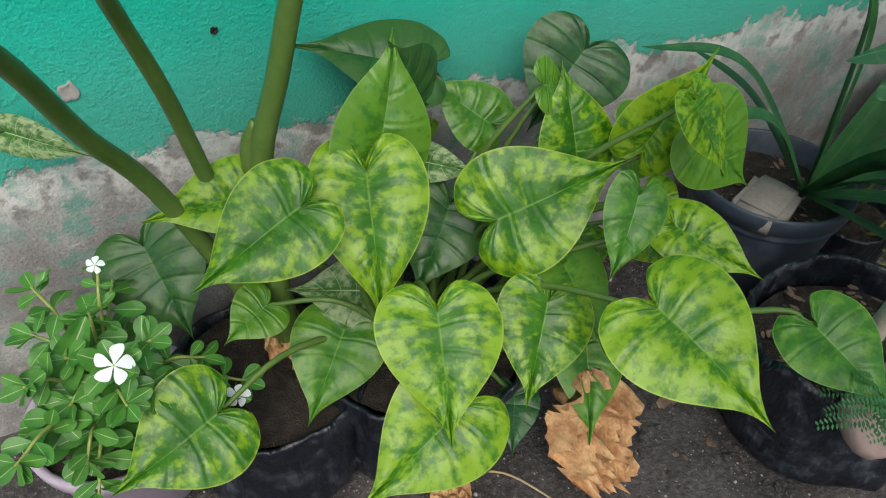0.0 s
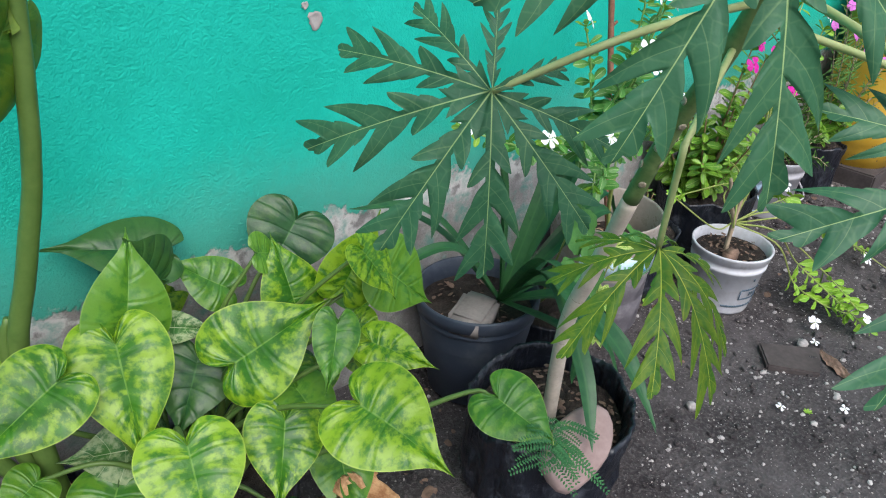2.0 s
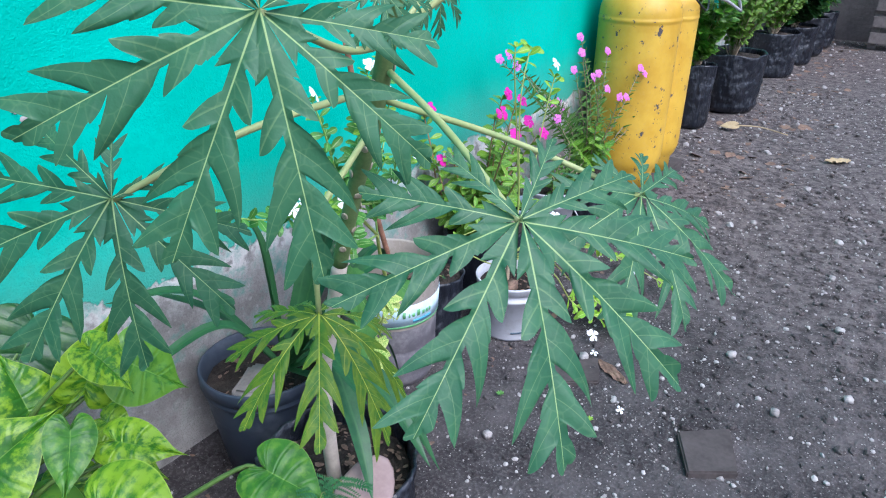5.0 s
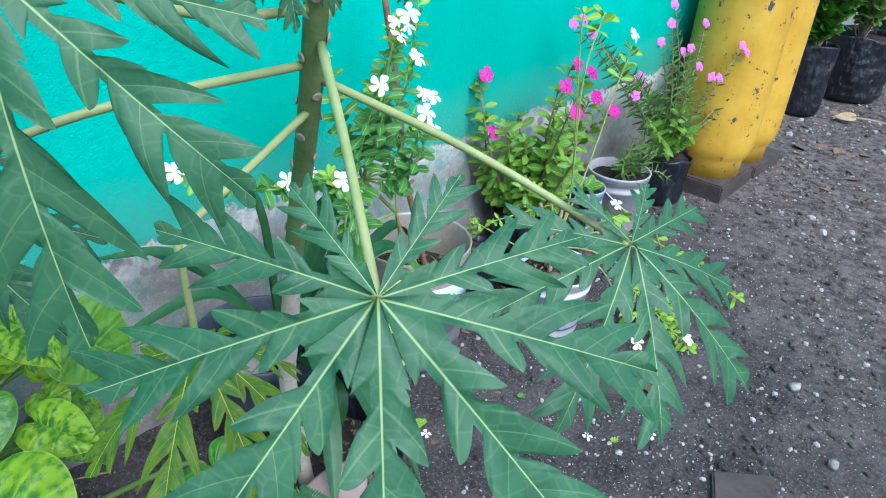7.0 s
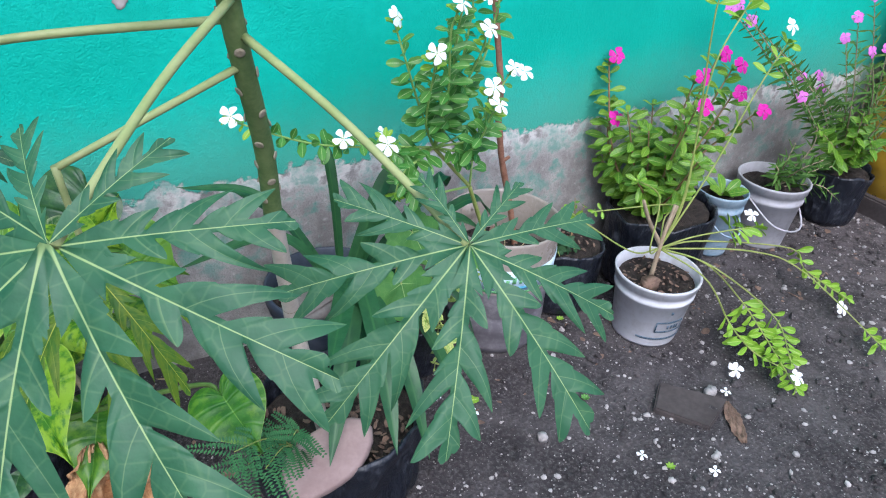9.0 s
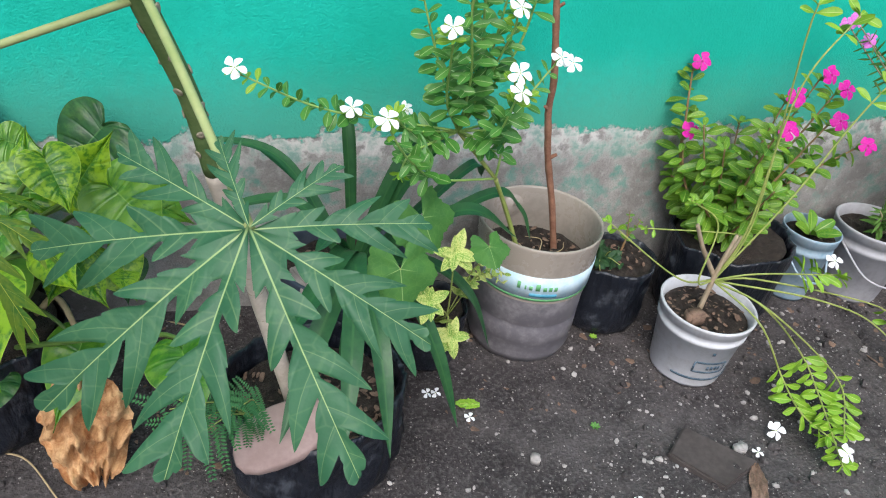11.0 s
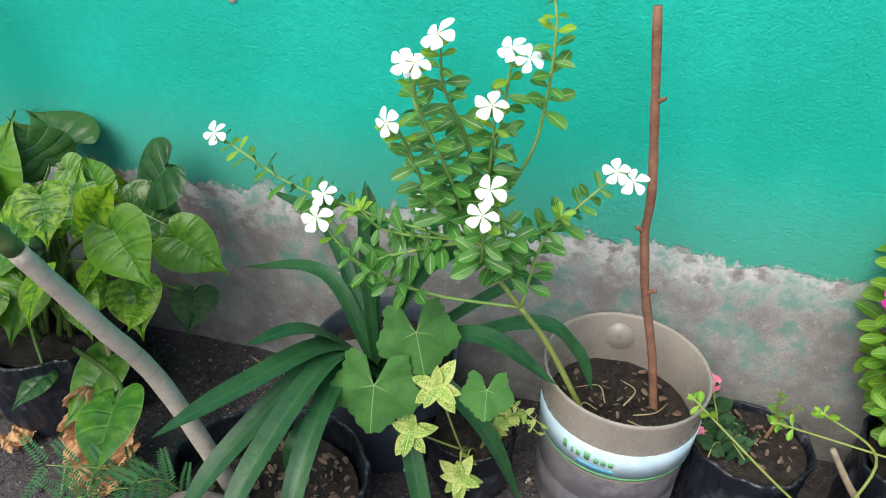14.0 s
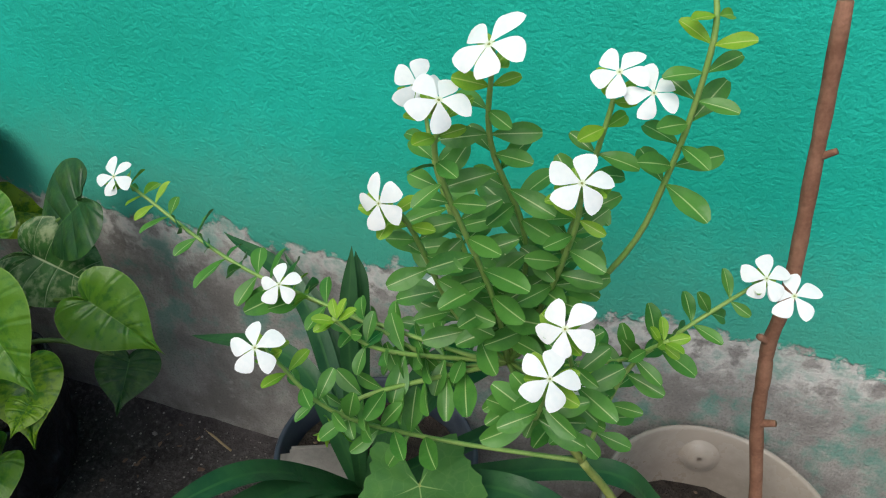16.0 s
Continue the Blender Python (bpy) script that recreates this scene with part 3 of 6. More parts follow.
VINCA_LEAF = blade_mesh("leaf", M_VINCA, 0.225, 11, 0.12, 0.22, 1.5)
VINCA_BROAD = blade_mesh("leaf", M_VINCA, 0.29, 11, 0.10, 0.16, 1.5)
VINCA_YOUNG = blade_mesh("leaf", M_VINCA_YOUNG, 0.22, 11, 0.14, 0.16, 1.5)
VINCA_PINK = blade_mesh("leaf", M_VINCA_PINK, 0.205, 11, 0.12, 0.26, 1.6)
VARIEGATED = blade_mesh("leaf", M_VARIEGATED, 0.26, arch=0.2)
NARROW = blade_mesh("leaf", M_NARROW, 0.09)
SHRUB = blade_mesh("leaf", M_SHRUB, 0.24)
ROSE_LEAF = blade_mesh("leaf", M_ROSE_LEAF, 0.3, arch=0.15, blunt=0.9)


def join_leaves(parent, name, mat, me, poses):
    """Many small leaves in one mesh."""
    if not poses:
        return
    co = np.array([v.co[:] for v in me.vertices])
    uvs = [(0.0, 0.0)] * len(co)
    for l, d in zip(me.loops, me.uv_layers[0].data):
        uvs[l.vertex_index] = tuple(d.uv)
    fs = [tuple(p.vertices) for p in me.polygons]
    b = Build()
    for m in poses:
        a = np.array(m)
        b.add((co @ a[:3, :3].T + a[:3, 3]).tolist(), fs, uvs)
    tagged(part(name, b.mesh(name, mat), parent), kind="stuff")


def leafy_stem(parent, points, r0, r1, leaf, young, size, start=0.35, gap=0.022, stem_mat=None, seed=0, spread=0.75, joined=None, taper=0.5, tuft=True, lie=0.0):
    """A stem with crosswise pairs of leaves, smaller towards its top."""
    rnd = random.Random(seed)
    n = 22
    part("stem", tube_mesh("stem", points, r0, r1, stem_mat or M_STEM, n, 6, 0.06), parent)
    line = spline(points, 120)
    total = sum((line[i + 1] - line[i]).length for i in range(120))
    k, along = 0, 0.0
    for i in range(120):
        along += (line[i + 1] - line[i]).length
        if along / total < start or along < k * gap + start * total:
            continue
        k += 1
        d = (line[i + 1] - line[i]).normalized()
        phi = (-0.45 if k % 2 else 0.75) + rnd.uniform(-0.3, 0.3)
        s = Vector((math.cos(phi), math.sin(phi), 0))
        s = (s - d * s.dot(d)).normalized() if abs(s.dot(d)) < 0.9 else d.cross(Vector((0, -0.6, 0.8))).normalized()
        end = along / total
        for sign in (-1, 1):
            out = s * sign + d * rnd.uniform(0.15, spread * 0.8) + Vector((rnd.uniform(-0.25, 0.25), rnd.uniform(-0.4, 0.15), rnd.uniform(-0.3, 0.3)))
            m = turn_to(line[i], out, d * 0.3 + Vector((rnd.uniform(-0.6, 0.5), rnd.uniform(-0.95, -0.5), rnd.uniform(0.25, 0.75) + lie)), size * (1 - taper * max(0, end - 0.55) / 0.45) * rnd.uniform(0.8, 1.15), rnd.uniform(0.9, 1.1))
            fresh = end > 0.9 and young is not None
            if joined is None:
                part("leaf", young if fresh else leaf, parent, "", m)
            else:
                joined.append(m)
    if tuft and young is not None:
        tip, d = line[-1], (line[-1] - line[-6]).normalized()
        for q in range(4):
            a = q * 1.57 + rnd.random()
            out = Vector((math.cos(a), math.sin(a), 0)) + d * 0.8
            part("leaf", young, parent, "", turn_to(tip - d * 0.006, out, d + Vector((0, -0.4, 0.3)), size * 0.55))


def heart_leaf(plant, j, t, mat, seed, width=0.42, facing=TO_VIEW, lobe=0.24, droop=0.12, stalk=None, cup=0.08, root=None, r=0.0045):
    j, t = vec(j), vec(t)
    me = heart_mesh("leaf", mat, width, lobe, droop, cup, 0.014, seed)
    part("leaf", me, plant, "", turn_to(j, t - j, facing, (t - j).length))
    if root is not None:
        mid = vec(stalk) if stalk else vec(root).lerp(j, 0.55) + Vector((0, 0, 0.06))
        part("petiole", tube_mesh("petiole", [root, mid, j + Vector((0, 0.004, -0.004))], r * 1.3, r * 0.6, M_STALK, 12, 7), plant)


def papaya_leaf_mesh(name, mat, seed=0, droop=0.28, fold=0.10, lobes=9, depth=1.0):
    """A palmate leaf, 1 from its centre to its main tip; each lobe is cut into toothed, pointed fingers with round gaps between."""
    rnd = random.Random(seed)
    b = Build()
    skew = radians(45)
    angles = [0, 37, -37, 73, -73, 108, -108, 146, -146][:lobes]
    lengths = [1.0, 0.97, 0.97, 0.86, 0.86, 0.66, 0.66, 0.42, 0.42]
    rows, cols = 150, 6
    k = math.tan(radians(18.3)) / (math.sin(skew) - math.cos(skew) * math.tan(radians(18.3)))

    def peak(s, c0, half):
        return max(0.0, 1 - abs(s - c0) / half) ** 0.40

    for a, ln in zip(angles, lengths):
        ln *= rnd.uniform(0.93, 1.07)
        ang = radians(a + rnd.uniform(-3, 3))
        sag, twist = droop * rnd.uniform(0.7, 1.5), rnd.uniform(-0.12, 0.12)
        for side in (-1, 1):
            shift = side * 0.040 + rnd.uniform(-0.014, 0.014)
            centres = [q + shift + rnd.uniform(-0.012, 0.012) for q in (0.315, 0.535, 0.755, 0.925)]
            reach = [q * depth * rnd.uniform(0.85, 1.15) for q in (0.17, 0.32, 0.24, 0.035)]
            halves = [q * rnd.uniform(0.92, 1.08) for q in (0.068, 0.077, 0.076, 0.058)]
            lifts = [rnd.uniform(-0.10, 0.16) for q in range(4)]
            knots = list(zip((0.0, *centres, 1.001), (0.5, 1, 2, 3, 4, 4.5)))
            v, uv, f = [], [], []
            for i in range(rows + 1):
                s = i / rows
                w = 0.034 * (1 - s) ** 0.4 + 0.012 * (1 - s) + 0.030 * max(0.0, 1 - abs(s - 0.88) / 0.12) ** 0.6
                lift = 0.0
                for c0, l0, h0, up in zip(centres, reach, halves, lifts):
                    w += l0 * max(peak(s, c0, h0), 0.42 * peak(s, c0 - 0.080, 0.036) if l0 > 0.17 else 0.0)
                    lift += up * peak(s, c0, h0)
                w = min(k * s * (1.0 if s < 0.16 or s > 0.40 else 0.90), w if s > 0.20 else max(w, 0.20 * min(1.0, (0.20 - s) / 0.03)))
                for (s0, g0), (s1, g1) in zip(knots, knots[1:]):
                    if s0 <= s < s1:
                        phase = g0 + (g1 - g0) * (s - s0) / (s1 - s0)
                for c in range(cols + 1):
                    u = c / cols
                    lean = skew - radians(38) * max(0.0, u * w - 0.03) if s > 0.20 else skew
                    x = side * w * u * math.sin(lean)
                    y = s + w * u * math.cos(lean) * (0.94 if s > 0.15 else 1)
                    rr = math.hypot(x, y)
                    z = -sag * rr * rr + fold * u * w * 2.0 - 0.9 * (u * w) ** 2 + lift * u * w + twist * x
                    z += 0.016 * math.sin(13 * s + a + 2 * side) * u
                    px, py = x * math.cos(ang) - y * math.sin(ang), x * math.sin(ang) + y * math.cos(ang)
                    v.append((px * ln, py * ln, z * ln + 0.03 * math.cos(2 * ang)))
                    uv.append((side * u * w * 2.6 / (1.6 - 1.15 * s), phase / 5.0))
            for i in range(rows):
                for c in range(cols):
                    q = i * (cols + 1) + c
                    quad = (q, q + 1, q + cols + 2, q + cols + 1)
                    f.append(quad if side > 0 else quad[::-1])
            b.add(v, f, uv)
    return b.mesh(name, mat)


def papaya_leaf(plant, centre, tip, facing, mat, seed, node, via=None, kink=None, **more):
    centre, tip = vec(centre), vec(tip)
    me = papaya_leaf_mesh("leaf", mat, seed, **more)
    part("leaf", me, plant, "", turn_to(centre, tip - centre, facing, (tip - centre).length))
    node = vec(node)
    if kink:
        part("petiole", tube_mesh("petiole", [node, kink], 0.0037, 0.0030, M_PETIOLE, 8, 8), plant)
        part("petiole", tube_mesh("petiole", [vec(kink) + Vector((0, 0, 0.002)), centre], 0.0032, 0.0028, M_PETIOLE, 6, 8), plant, "limp bent end of the stalk")
        return
    mid = vec(via) if via else node.lerp(centre, 0.5) + Vector((0, 0, 0.006))
    part("petiole", tube_mesh("petiole", [node, mid, centre - vec(facing).normalized() * 0.003], 0.0039, 0.0028, M_PETIOLE, 14, 8), plant)


def bag(at, r, h, parent, seed, squash=0.95, soil_z=None, rim=0.02, wob=0.10):
    """A polythene grow bag, slumped and creased, with its mouth folded over and its rim sagging."""
    s = soil_z or h * 0.92
    off = Vector((seed * 4.7, seed * 1.9, 0))
    key = [(0.004, 0.0), (r * 0.80, 0.0), (r * 0.95, 0.012), (r, 0.04), (r * 1.01, h * 0.3), (r * 1.0, h * 0.55), (r * 1.02, h * 0.8), (r * 1.04, h - rim * 0.4), (r * 1.03, h), (r * 0.99, h - 0.003), (r * 0.975, h - rim), (r * 0.965, s - 0.012)]
    prof = []
    for (r0, z0), (r1, z1) in zip(key, key[1:]):
        n = max(1, int(abs(z1 - z0) / 0.012))
        prof += [(r0 + (r1 - r0) * i / n, z0 + (z1 - z0) * i / n) for i in range(n)]
    prof.append(key[-1])
    sides, v, f = 84, [], []
    for rr, z in prof:
        for q in range(sides):
            a = 2 * math.pi * q / sides
            c, d = math.cos(a), math.sin(a)
            fold = 1 - 2 * abs(noise.noise(off + Vector((c * 3.1, d * 3.1, z * 6 + 1.5 * noise.noise(off + Vector((c * 2, d * 2, z * 8)))))))
            crease = 1 - 2 * abs(noise.noise(off + Vector((c * 5.5, d * 5.5 + z * 10, z * 22))))
            k = 1 + wob * (0.7 * noise.noise(off + Vector((c * 2.0, d * 2.0, z * 7))) + 0.42 * fold + 0.34 * crease) * min(1, z / 0.03)
            sag = wob * 0.16 * noise.noise(off + Vector((c * 1.6, d * 1.6, 9))) * max(0.0, z / h - 0.5) * 2
            v.append(Vector(at) + Vector((c * rr * k, d * rr * k * squash, z + sag)))
    for i in range(len(prof) - 1):
        for q in range(sides):
            a, b = i * sides + q, i * sides + (q + 1) % sides
            f.append((a, b, b + sides, a + sides))
    part("bag", mesh("bag", v, f, M_BAG, [(0.5, 0.5)] * len(v)), parent)
    soil_disc((at[0], at[1], s), r * 0.975, parent, seed, squash=squash)


# ---- heart-leaved plants in black bags ----
alo = thing("heart_leaf_plant", (-0.86, -0.20, 0), "clump of mottled yellow-green heart-shaped leaves in a black grow bag", "potted plant")
bag((-0.86, -0.20, 0), 0.145, 0.22, alo, 3)
ROOT = (-0.86, -0.19, 0.17)
def al(j, t, mat, seed, width=0.42, **more):
    heart_leaf(alo, j, t, mat, seed, width, root=(ROOT[0] + 0.05 * math.cos(seed * 2.4), ROOT[1] + 0.05 * math.sin(seed * 2.4), ROOT[2]), **more)
al((-0.814, -0.070, 0.542), (-0.948, -0.025, 0.581), M_ALO_DARK, 1, 0.40, facing=(0, -0.5, 0.9))
al((-0.912, -0.180, 0.504), (-0.863, -0.138, 0.620), M_ALO_GREEN, 2, 0.40, facing=(0, -0.95, 0.2))
al((-0.930, -0.203, 0.506), (-0.960, -0.316, 0.395), M_ALO, 3, 0.38)
al((-1.011, -0.230, 0.503), (-1.133, -0.263, 0.470), M_ALO, 4, 0.42)
al((-1.043, -0.130, 0.463), (-1.158, -0.145, 0.460), M_ALO, 5, 0.36)
al((-0.919, -0.365, 0.446), (-0.949, -0.464, 0.378), M_ALO, 6, 0.46)
al((-0.914, -0.420, 0.362), (-1.037, -0.461, 0.323), M_ALO, 7, 0.44)
al((-0.811, -0.281, 0.465), (-0.688, -0.318, 0.536), M_ALO, 8, 0.46)
al((-0.696, -0.250, 0.491), (-0.696, -0.199, 0.586), M_ALO, 9, 0.44, facing=(0, -0.95, 0.3))
al((-0.629, -0.280, 0.514), (-0.561, -0.287, 0.612), M_ALO, 10, 0.38, facing=(-0.2, -0.95, 0.3))
al((-0.599, -0.100, 0.538), (-0.681, -0.127, 0.454), M_ALO_DARK, 11, 0.56, facing=(0, -0.6, 0.8))
al((-0.655, -0.380, 0.481), (-0.613, -0.467, 0.470), M_ALO, 12, 0.34)
al((-0.699, -0.360, 0.522), (-0.745, -0.409, 0.461), M_ALO_GREEN, 13, 0.34)
al((-0.735, -0.460, 0.469), (-0.691, -0.589, 0.439), M_ALO, 14, 0.48)
al((-0.790, -0.364, 0.406), (-0.847, -0.437, 0.343), M_ALO, 15, 0.43)
al((-0.662, -0.300, 0.228), (-0.712, -0.413, 0.153), M_ALO_GREEN, 16, 0.36)
al((-0.571, -0.298, 0.532), (-0.500, -0.332, 0.455), M_ALO_GREEN, 17, 0.52, droop=0.05, facing=(0.0, -0.8, 0.5))
al((-0.487, -0.480, 0.352), (-0.468, -0.585, 0.322), M_ALO_GREEN, 18, 0.50, lobe=0.3, stalk=(-0.532, -0.420, 0.338))
al((-1.145, -0.281, 0.288), (-1.258, -0.329, 0.279), M_ALO, 19, 0.5, stalk=(-1.038, -0.220, 0.283))
al((-0.738, -0.120, 0.473), (-0.808, -0.073, 0.523), M_ALO_GREEN, 20, 0.4)
al((-0.831, -0.200, 0.428), (-0.897, -0.260, 0.360), M_ALO_DARK, 21, 0.5)
al((-0.972, -0.200, 0.266), (-1.043, -0.283, 0.208), M_ALO_GREEN, 22, 0.45)
al((-1.057, -0.160, 0.308), (-1.116, -0.189, 0.297), M_ALO_GREEN, 23, 0.5)
al((-1.175, -0.060, 0.363), (-1.149, -0.154, 0.283), M_ALO_DARK, 24, 0.5)
al((-0.787, -0.330, 0.194), (-0.820, -0.395, 0.161), M_ALO_DARK, 25, 0.4)
al((-0.915, -0.180, 0.292), (-1.026, -0.153, 0.316), M_DIEF, 26, 0.4)
al((-0.941, -0.120, 0.427), (-0.998, -0.100, 0.461), M_DIEF, 27, 0.34)
al((-0.863, -0.160, 0.476), (-0.799, -0.211, 0.472), M_DIEF, 28, 0.3)
al((-0.668, -0.250, 0.366), (-0.699, -0.300, 0.324), M_ALO, 29, 0.5)
al((-0.624, -0.300, 0.460), (-0.612, -0.352, 0.445), M_ALO, 30, 0.5)
FAR = (0.25, -0.7, 0.6)
al((-0.660, -0.140, 0.466), (-0.549, -0.127, 0.405), M_DIEF, 31, 0.46, facing=FAR)
al((-0.559, -0.170, 0.440), (-0.463, -0.175, 0.383), M_ALO_GREEN, 32, 0.46, facing=FAR)
al((-0.835, -0.030, 0.431), (-0.722, 0.020, 0.412), M_ALO, 33, 0.32, facing=FAR)
al((-0.600, -0.260, 0.384), (-0.557, -0.313, 0.325), M_ALO, 34, 0.5, facing=FAR)
al((-0.617, -0.080, 0.233), (-0.599, -0.148, 0.186), M_ALO_DARK, 35, 0.55, facing=FAR)
al((-0.835, -0.120, 0.526), (-0.872, -0.144, 0.610), M_ALO_DARK, 36, 0.6, facing=FAR)
al((-0.641, -0.340, 0.606), (-0.611, -0.385, 0.546), M_ALO, 37, 0.45, facing=FAR)
al((-0.750, -0.330, 0.416), (-0.733, -0.414, 0.355), M_ALO_GREEN, 38, 0.45, facing=FAR)
al((-0.632, -0.340, 0.425), (-0.593, -0.388, 0.372), M_ALO, 39, 0.36, facing=FAR)
al((-0.722, -0.200, 0.566), (-0.675, -0.196, 0.549), M_ALO_GREEN, 40, 0.6, facing=FAR)
al((-0.579, -0.280, 0.360), (-0.577, -0.323, 0.346), M_ALO, 45, 0.5, facing=FAR)


ele = thing("elephant_ear_plant", (-1.07, -0.14, 0), "tall elephant ear with thick green stalks and large leaves", "potted plant")
bag((-1.07, -0.16, 0), 0.13, 0.2, ele, 7)
EB = (-1.03, -0.13, 0.17)
for pts, r in (((EB, (-1.031, -0.120, 0.457), (-0.991, -0.140, 0.624), (-0.952, -0.160, 0.813), (-0.90, -0.2, 1.35)), 0.0145),
               ((EB, (-1.086, -0.110, 0.477), (-1.106, -0.15, 0.61), (-1.128, -0.21, 0.726), (-1.138, -0.380, 0.868)), 0.0105),
               ((EB, (-1.132, -0.130, 0.471), (-1.179, -0.19, 0.604), (-1.199, -0.28, 0.724), (-1.215, -0.435, 0.850)), 0.012)):
    part("stalk", tube_mesh("stalk", pts, r, r * 0.62, M_STALK, 18, 12, 0.02), ele)
part("stalk", tube_mesh("stalk", [EB, (-1.038, -0.115, 0.474), (-1.027, -0.120, 0.544)], 0.018, 0.004, M_STALK, 10, 10), ele, "papery sheath round the stalk")
heart_leaf(ele, (-1.138, -0.385, 0.868), (-1.180, -0.455, 0.842), M_ALO_DARK, 41, 0.6, lobe=0.3, facing=(-0.1, -0.8, 0.5))
heart_leaf(ele, (-1.222, -0.440, 0.850), (-1.186, -0.520, 0.798), M_ELEPHANT, 42, 0.5, facing=(0.1, -0.85, 0.5))
heart_leaf(ele, (-0.959, -0.170, 0.895), (-1.058, -0.213, 0.741), M_ELEPHANT, 43, 0.34, facing=(0.9, -0.5, 0.2))
heart_leaf(ele, (-1.264, -0.050, 0.543), (-1.190, -0.078, 0.511), M_DIEF, 44, 0.22)

# ---- papaya ----
pap = thing("papaya_plant", (-0.30, -0.47, 0), "young papaya with deeply cut leaves in a slumped black bag", "potted plant")
bag((-0.285, -0.44, 0), 0.150, 0.215, pap, 11, 0.9, 0.165, 0.04, 0.14)
TOP = (-0.500, -0.765, 1.14)
trunk_line = [(-0.318, -0.462, 0.15), (-0.372, -0.501, 0.443), (-0.396, -0.546, 0.580), (-0.420, -0.594, 0.717), (-0.436, -0.636, 0.825), (-0.471, -0.706, 0.965), TOP]
part("trunk", tube_mesh("trunk", trunk_line[:4], 0.0135, 0.0105, M_TRUNK, 30, 14, 0.03), pap, "pale grey-tan lower trunk")
part("trunk", tube_mesh("trunk", trunk_line[3:], 0.0107, 0.0095, M_TRUNK_GREEN, 20, 14, 0.02), pap, "green upper trunk with leaf scars")
marks = spline(trunk_line, 60)
for i in range(32, 59):
    d = (marks[min(60, i + 1)] - marks[i]).normalized()
    a = i * 2.4
    out = (Vector((math.cos(a), math.sin(a), 0)) - d * d.dot(Vector((math.cos(a), math.sin(a), 0)))).normalized()
    v, f = lathe([(0.0005, 0.0), (0.0044, 0.0002), (0.0050, 0.0012), (0.0030, 0.0020), (0.0005, 0.0014)], 10)
    part("leaf_scar", mesh("leaf_scar", v, f, M_SCAR, [(0.5, 0.5)] * len(v)), pap, "", turn_to(marks[i] + out * 0.0100, d, out))
for i in range(6, 24, 3):
    d = (marks[i + 1] - marks[i]).normalized()
    v, f = lathe([(0.0132 - i * 0.0001, -0.001), (0.0138 - i * 0.0001, 0.0), (0.0132 - i * 0.0001, 0.001)], 14)
    part("ring_scar", mesh("ring_scar", v, f, M_SCAR, [(0.5, 0.5)] * len(v)), pap, "", turn_to(marks[i], d.cross(Vector((1, 0, 0))), d))
papaya_leaf(pap, (-0.724, -0.814, 1.078), (-0.817, -0.797, 0.929), (-0.45, -0.62, 0.5), M_PAPAYA, 1, (-0.482, -0.722, 1.018), (-0.600, -0.772, 1.034), droop=0.12)
papaya_leaf(pap, (-0.616, -0.74, 0.785), (-0.700, -0.806, 0.750), (-0.42, -0.42, 0.80), M_PAPAYA_OLD, 2, (-0.463, -0.692, 0.929), droop=0.62, kink=(-0.623, -0.745, 0.884))
papaya_leaf(pap, (-0.742, -0.643, 0.922), (-0.847, -0.631, 0.809), (-0.5, -0.6, 0.5), M_PAPAYA, 3, (-0.474, -0.705, 0.972), (-0.650, -0.706, 0.968))
papaya_leaf(pap, (-0.400, -0.971, 0.891), (-0.453, -1.062, 0.797), (-0.20, -0.62, 0.72), M_PAPAYA, 4, (-0.465, -0.709, 0.959), droop=0.15)
papaya_leaf(pap, (-0.63, -0.953, 0.94), (-0.705, -1.037, 0.813), (-0.50, -0.58, 0.64), M_PAPAYA, 5, (-0.476, -0.724, 0.992), droop=0.12)
papaya_leaf(pap, (-0.387, -0.720, 1.070), (-0.390, -0.744, 1.021), (-0.3, -0.6, 0.7), M_PAPAYA, 7, (-0.472, -0.700, 0.985), droop=0.4)
papaya_leaf(pap, (-0.536, -0.762, 1.075), (-0.545, -0.785, 1.020), (-0.4, -0.7, 0.5), M_PAPAYA, 8, (-0.492, -0.745, 1.090), droop=0.3)
papaya_leaf(pap, (-0.360, -0.850, 1.190), (-0.300, -0.900, 1.140), (0.2, -0.4, 0.9), M_PAPAYA, 9, (-0.482, -0.722, 1.022), (-0.425, -0.785, 1.085), droop=0.2)


def rock(name, at, size, mat, seed, parent=None, label="", turn=0.0, category="stone", flat=False):
    bm = bmesh.new()
    bmesh.ops.create_cube(bm, size=1)
    bmesh.ops.bevel(bm, geom=bm.edges, offset=0.13 if not flat else 0.07, segments=2, affect="EDGES")
    bmesh.ops.subdivide_edges(bm, edges=bm.edges, cuts=1)
    for v in bm.verts:
        n = noise.noise(v.co * 2.1 + Vector((seed * 7.3, 0, 0)))
        v.co *= 1 + 0.16 * n
        v.co.x += 0.2 * v.co.y * noise.noise(Vector((seed, 2, 3)))
    me = bpy.data.meshes.new(name)
    bm.to_mesh(me), bm.free()
    me.materials.append(mat)
    me.polygons.foreach_set("use_smooth", np.full(len(me.polygons), True))
    m = Matrix.Translation(at) @ Euler((turn if isinstance(turn, tuple) else (0, 0, turn))).to_matrix().to_4x4() @ Matrix.Diagonal((*size, 1))
    if parent:
        return part(name, me, parent, label, m)
    ob = new(name, me)
    ob.matrix_basis = m
    return tagged(ob, label, category)




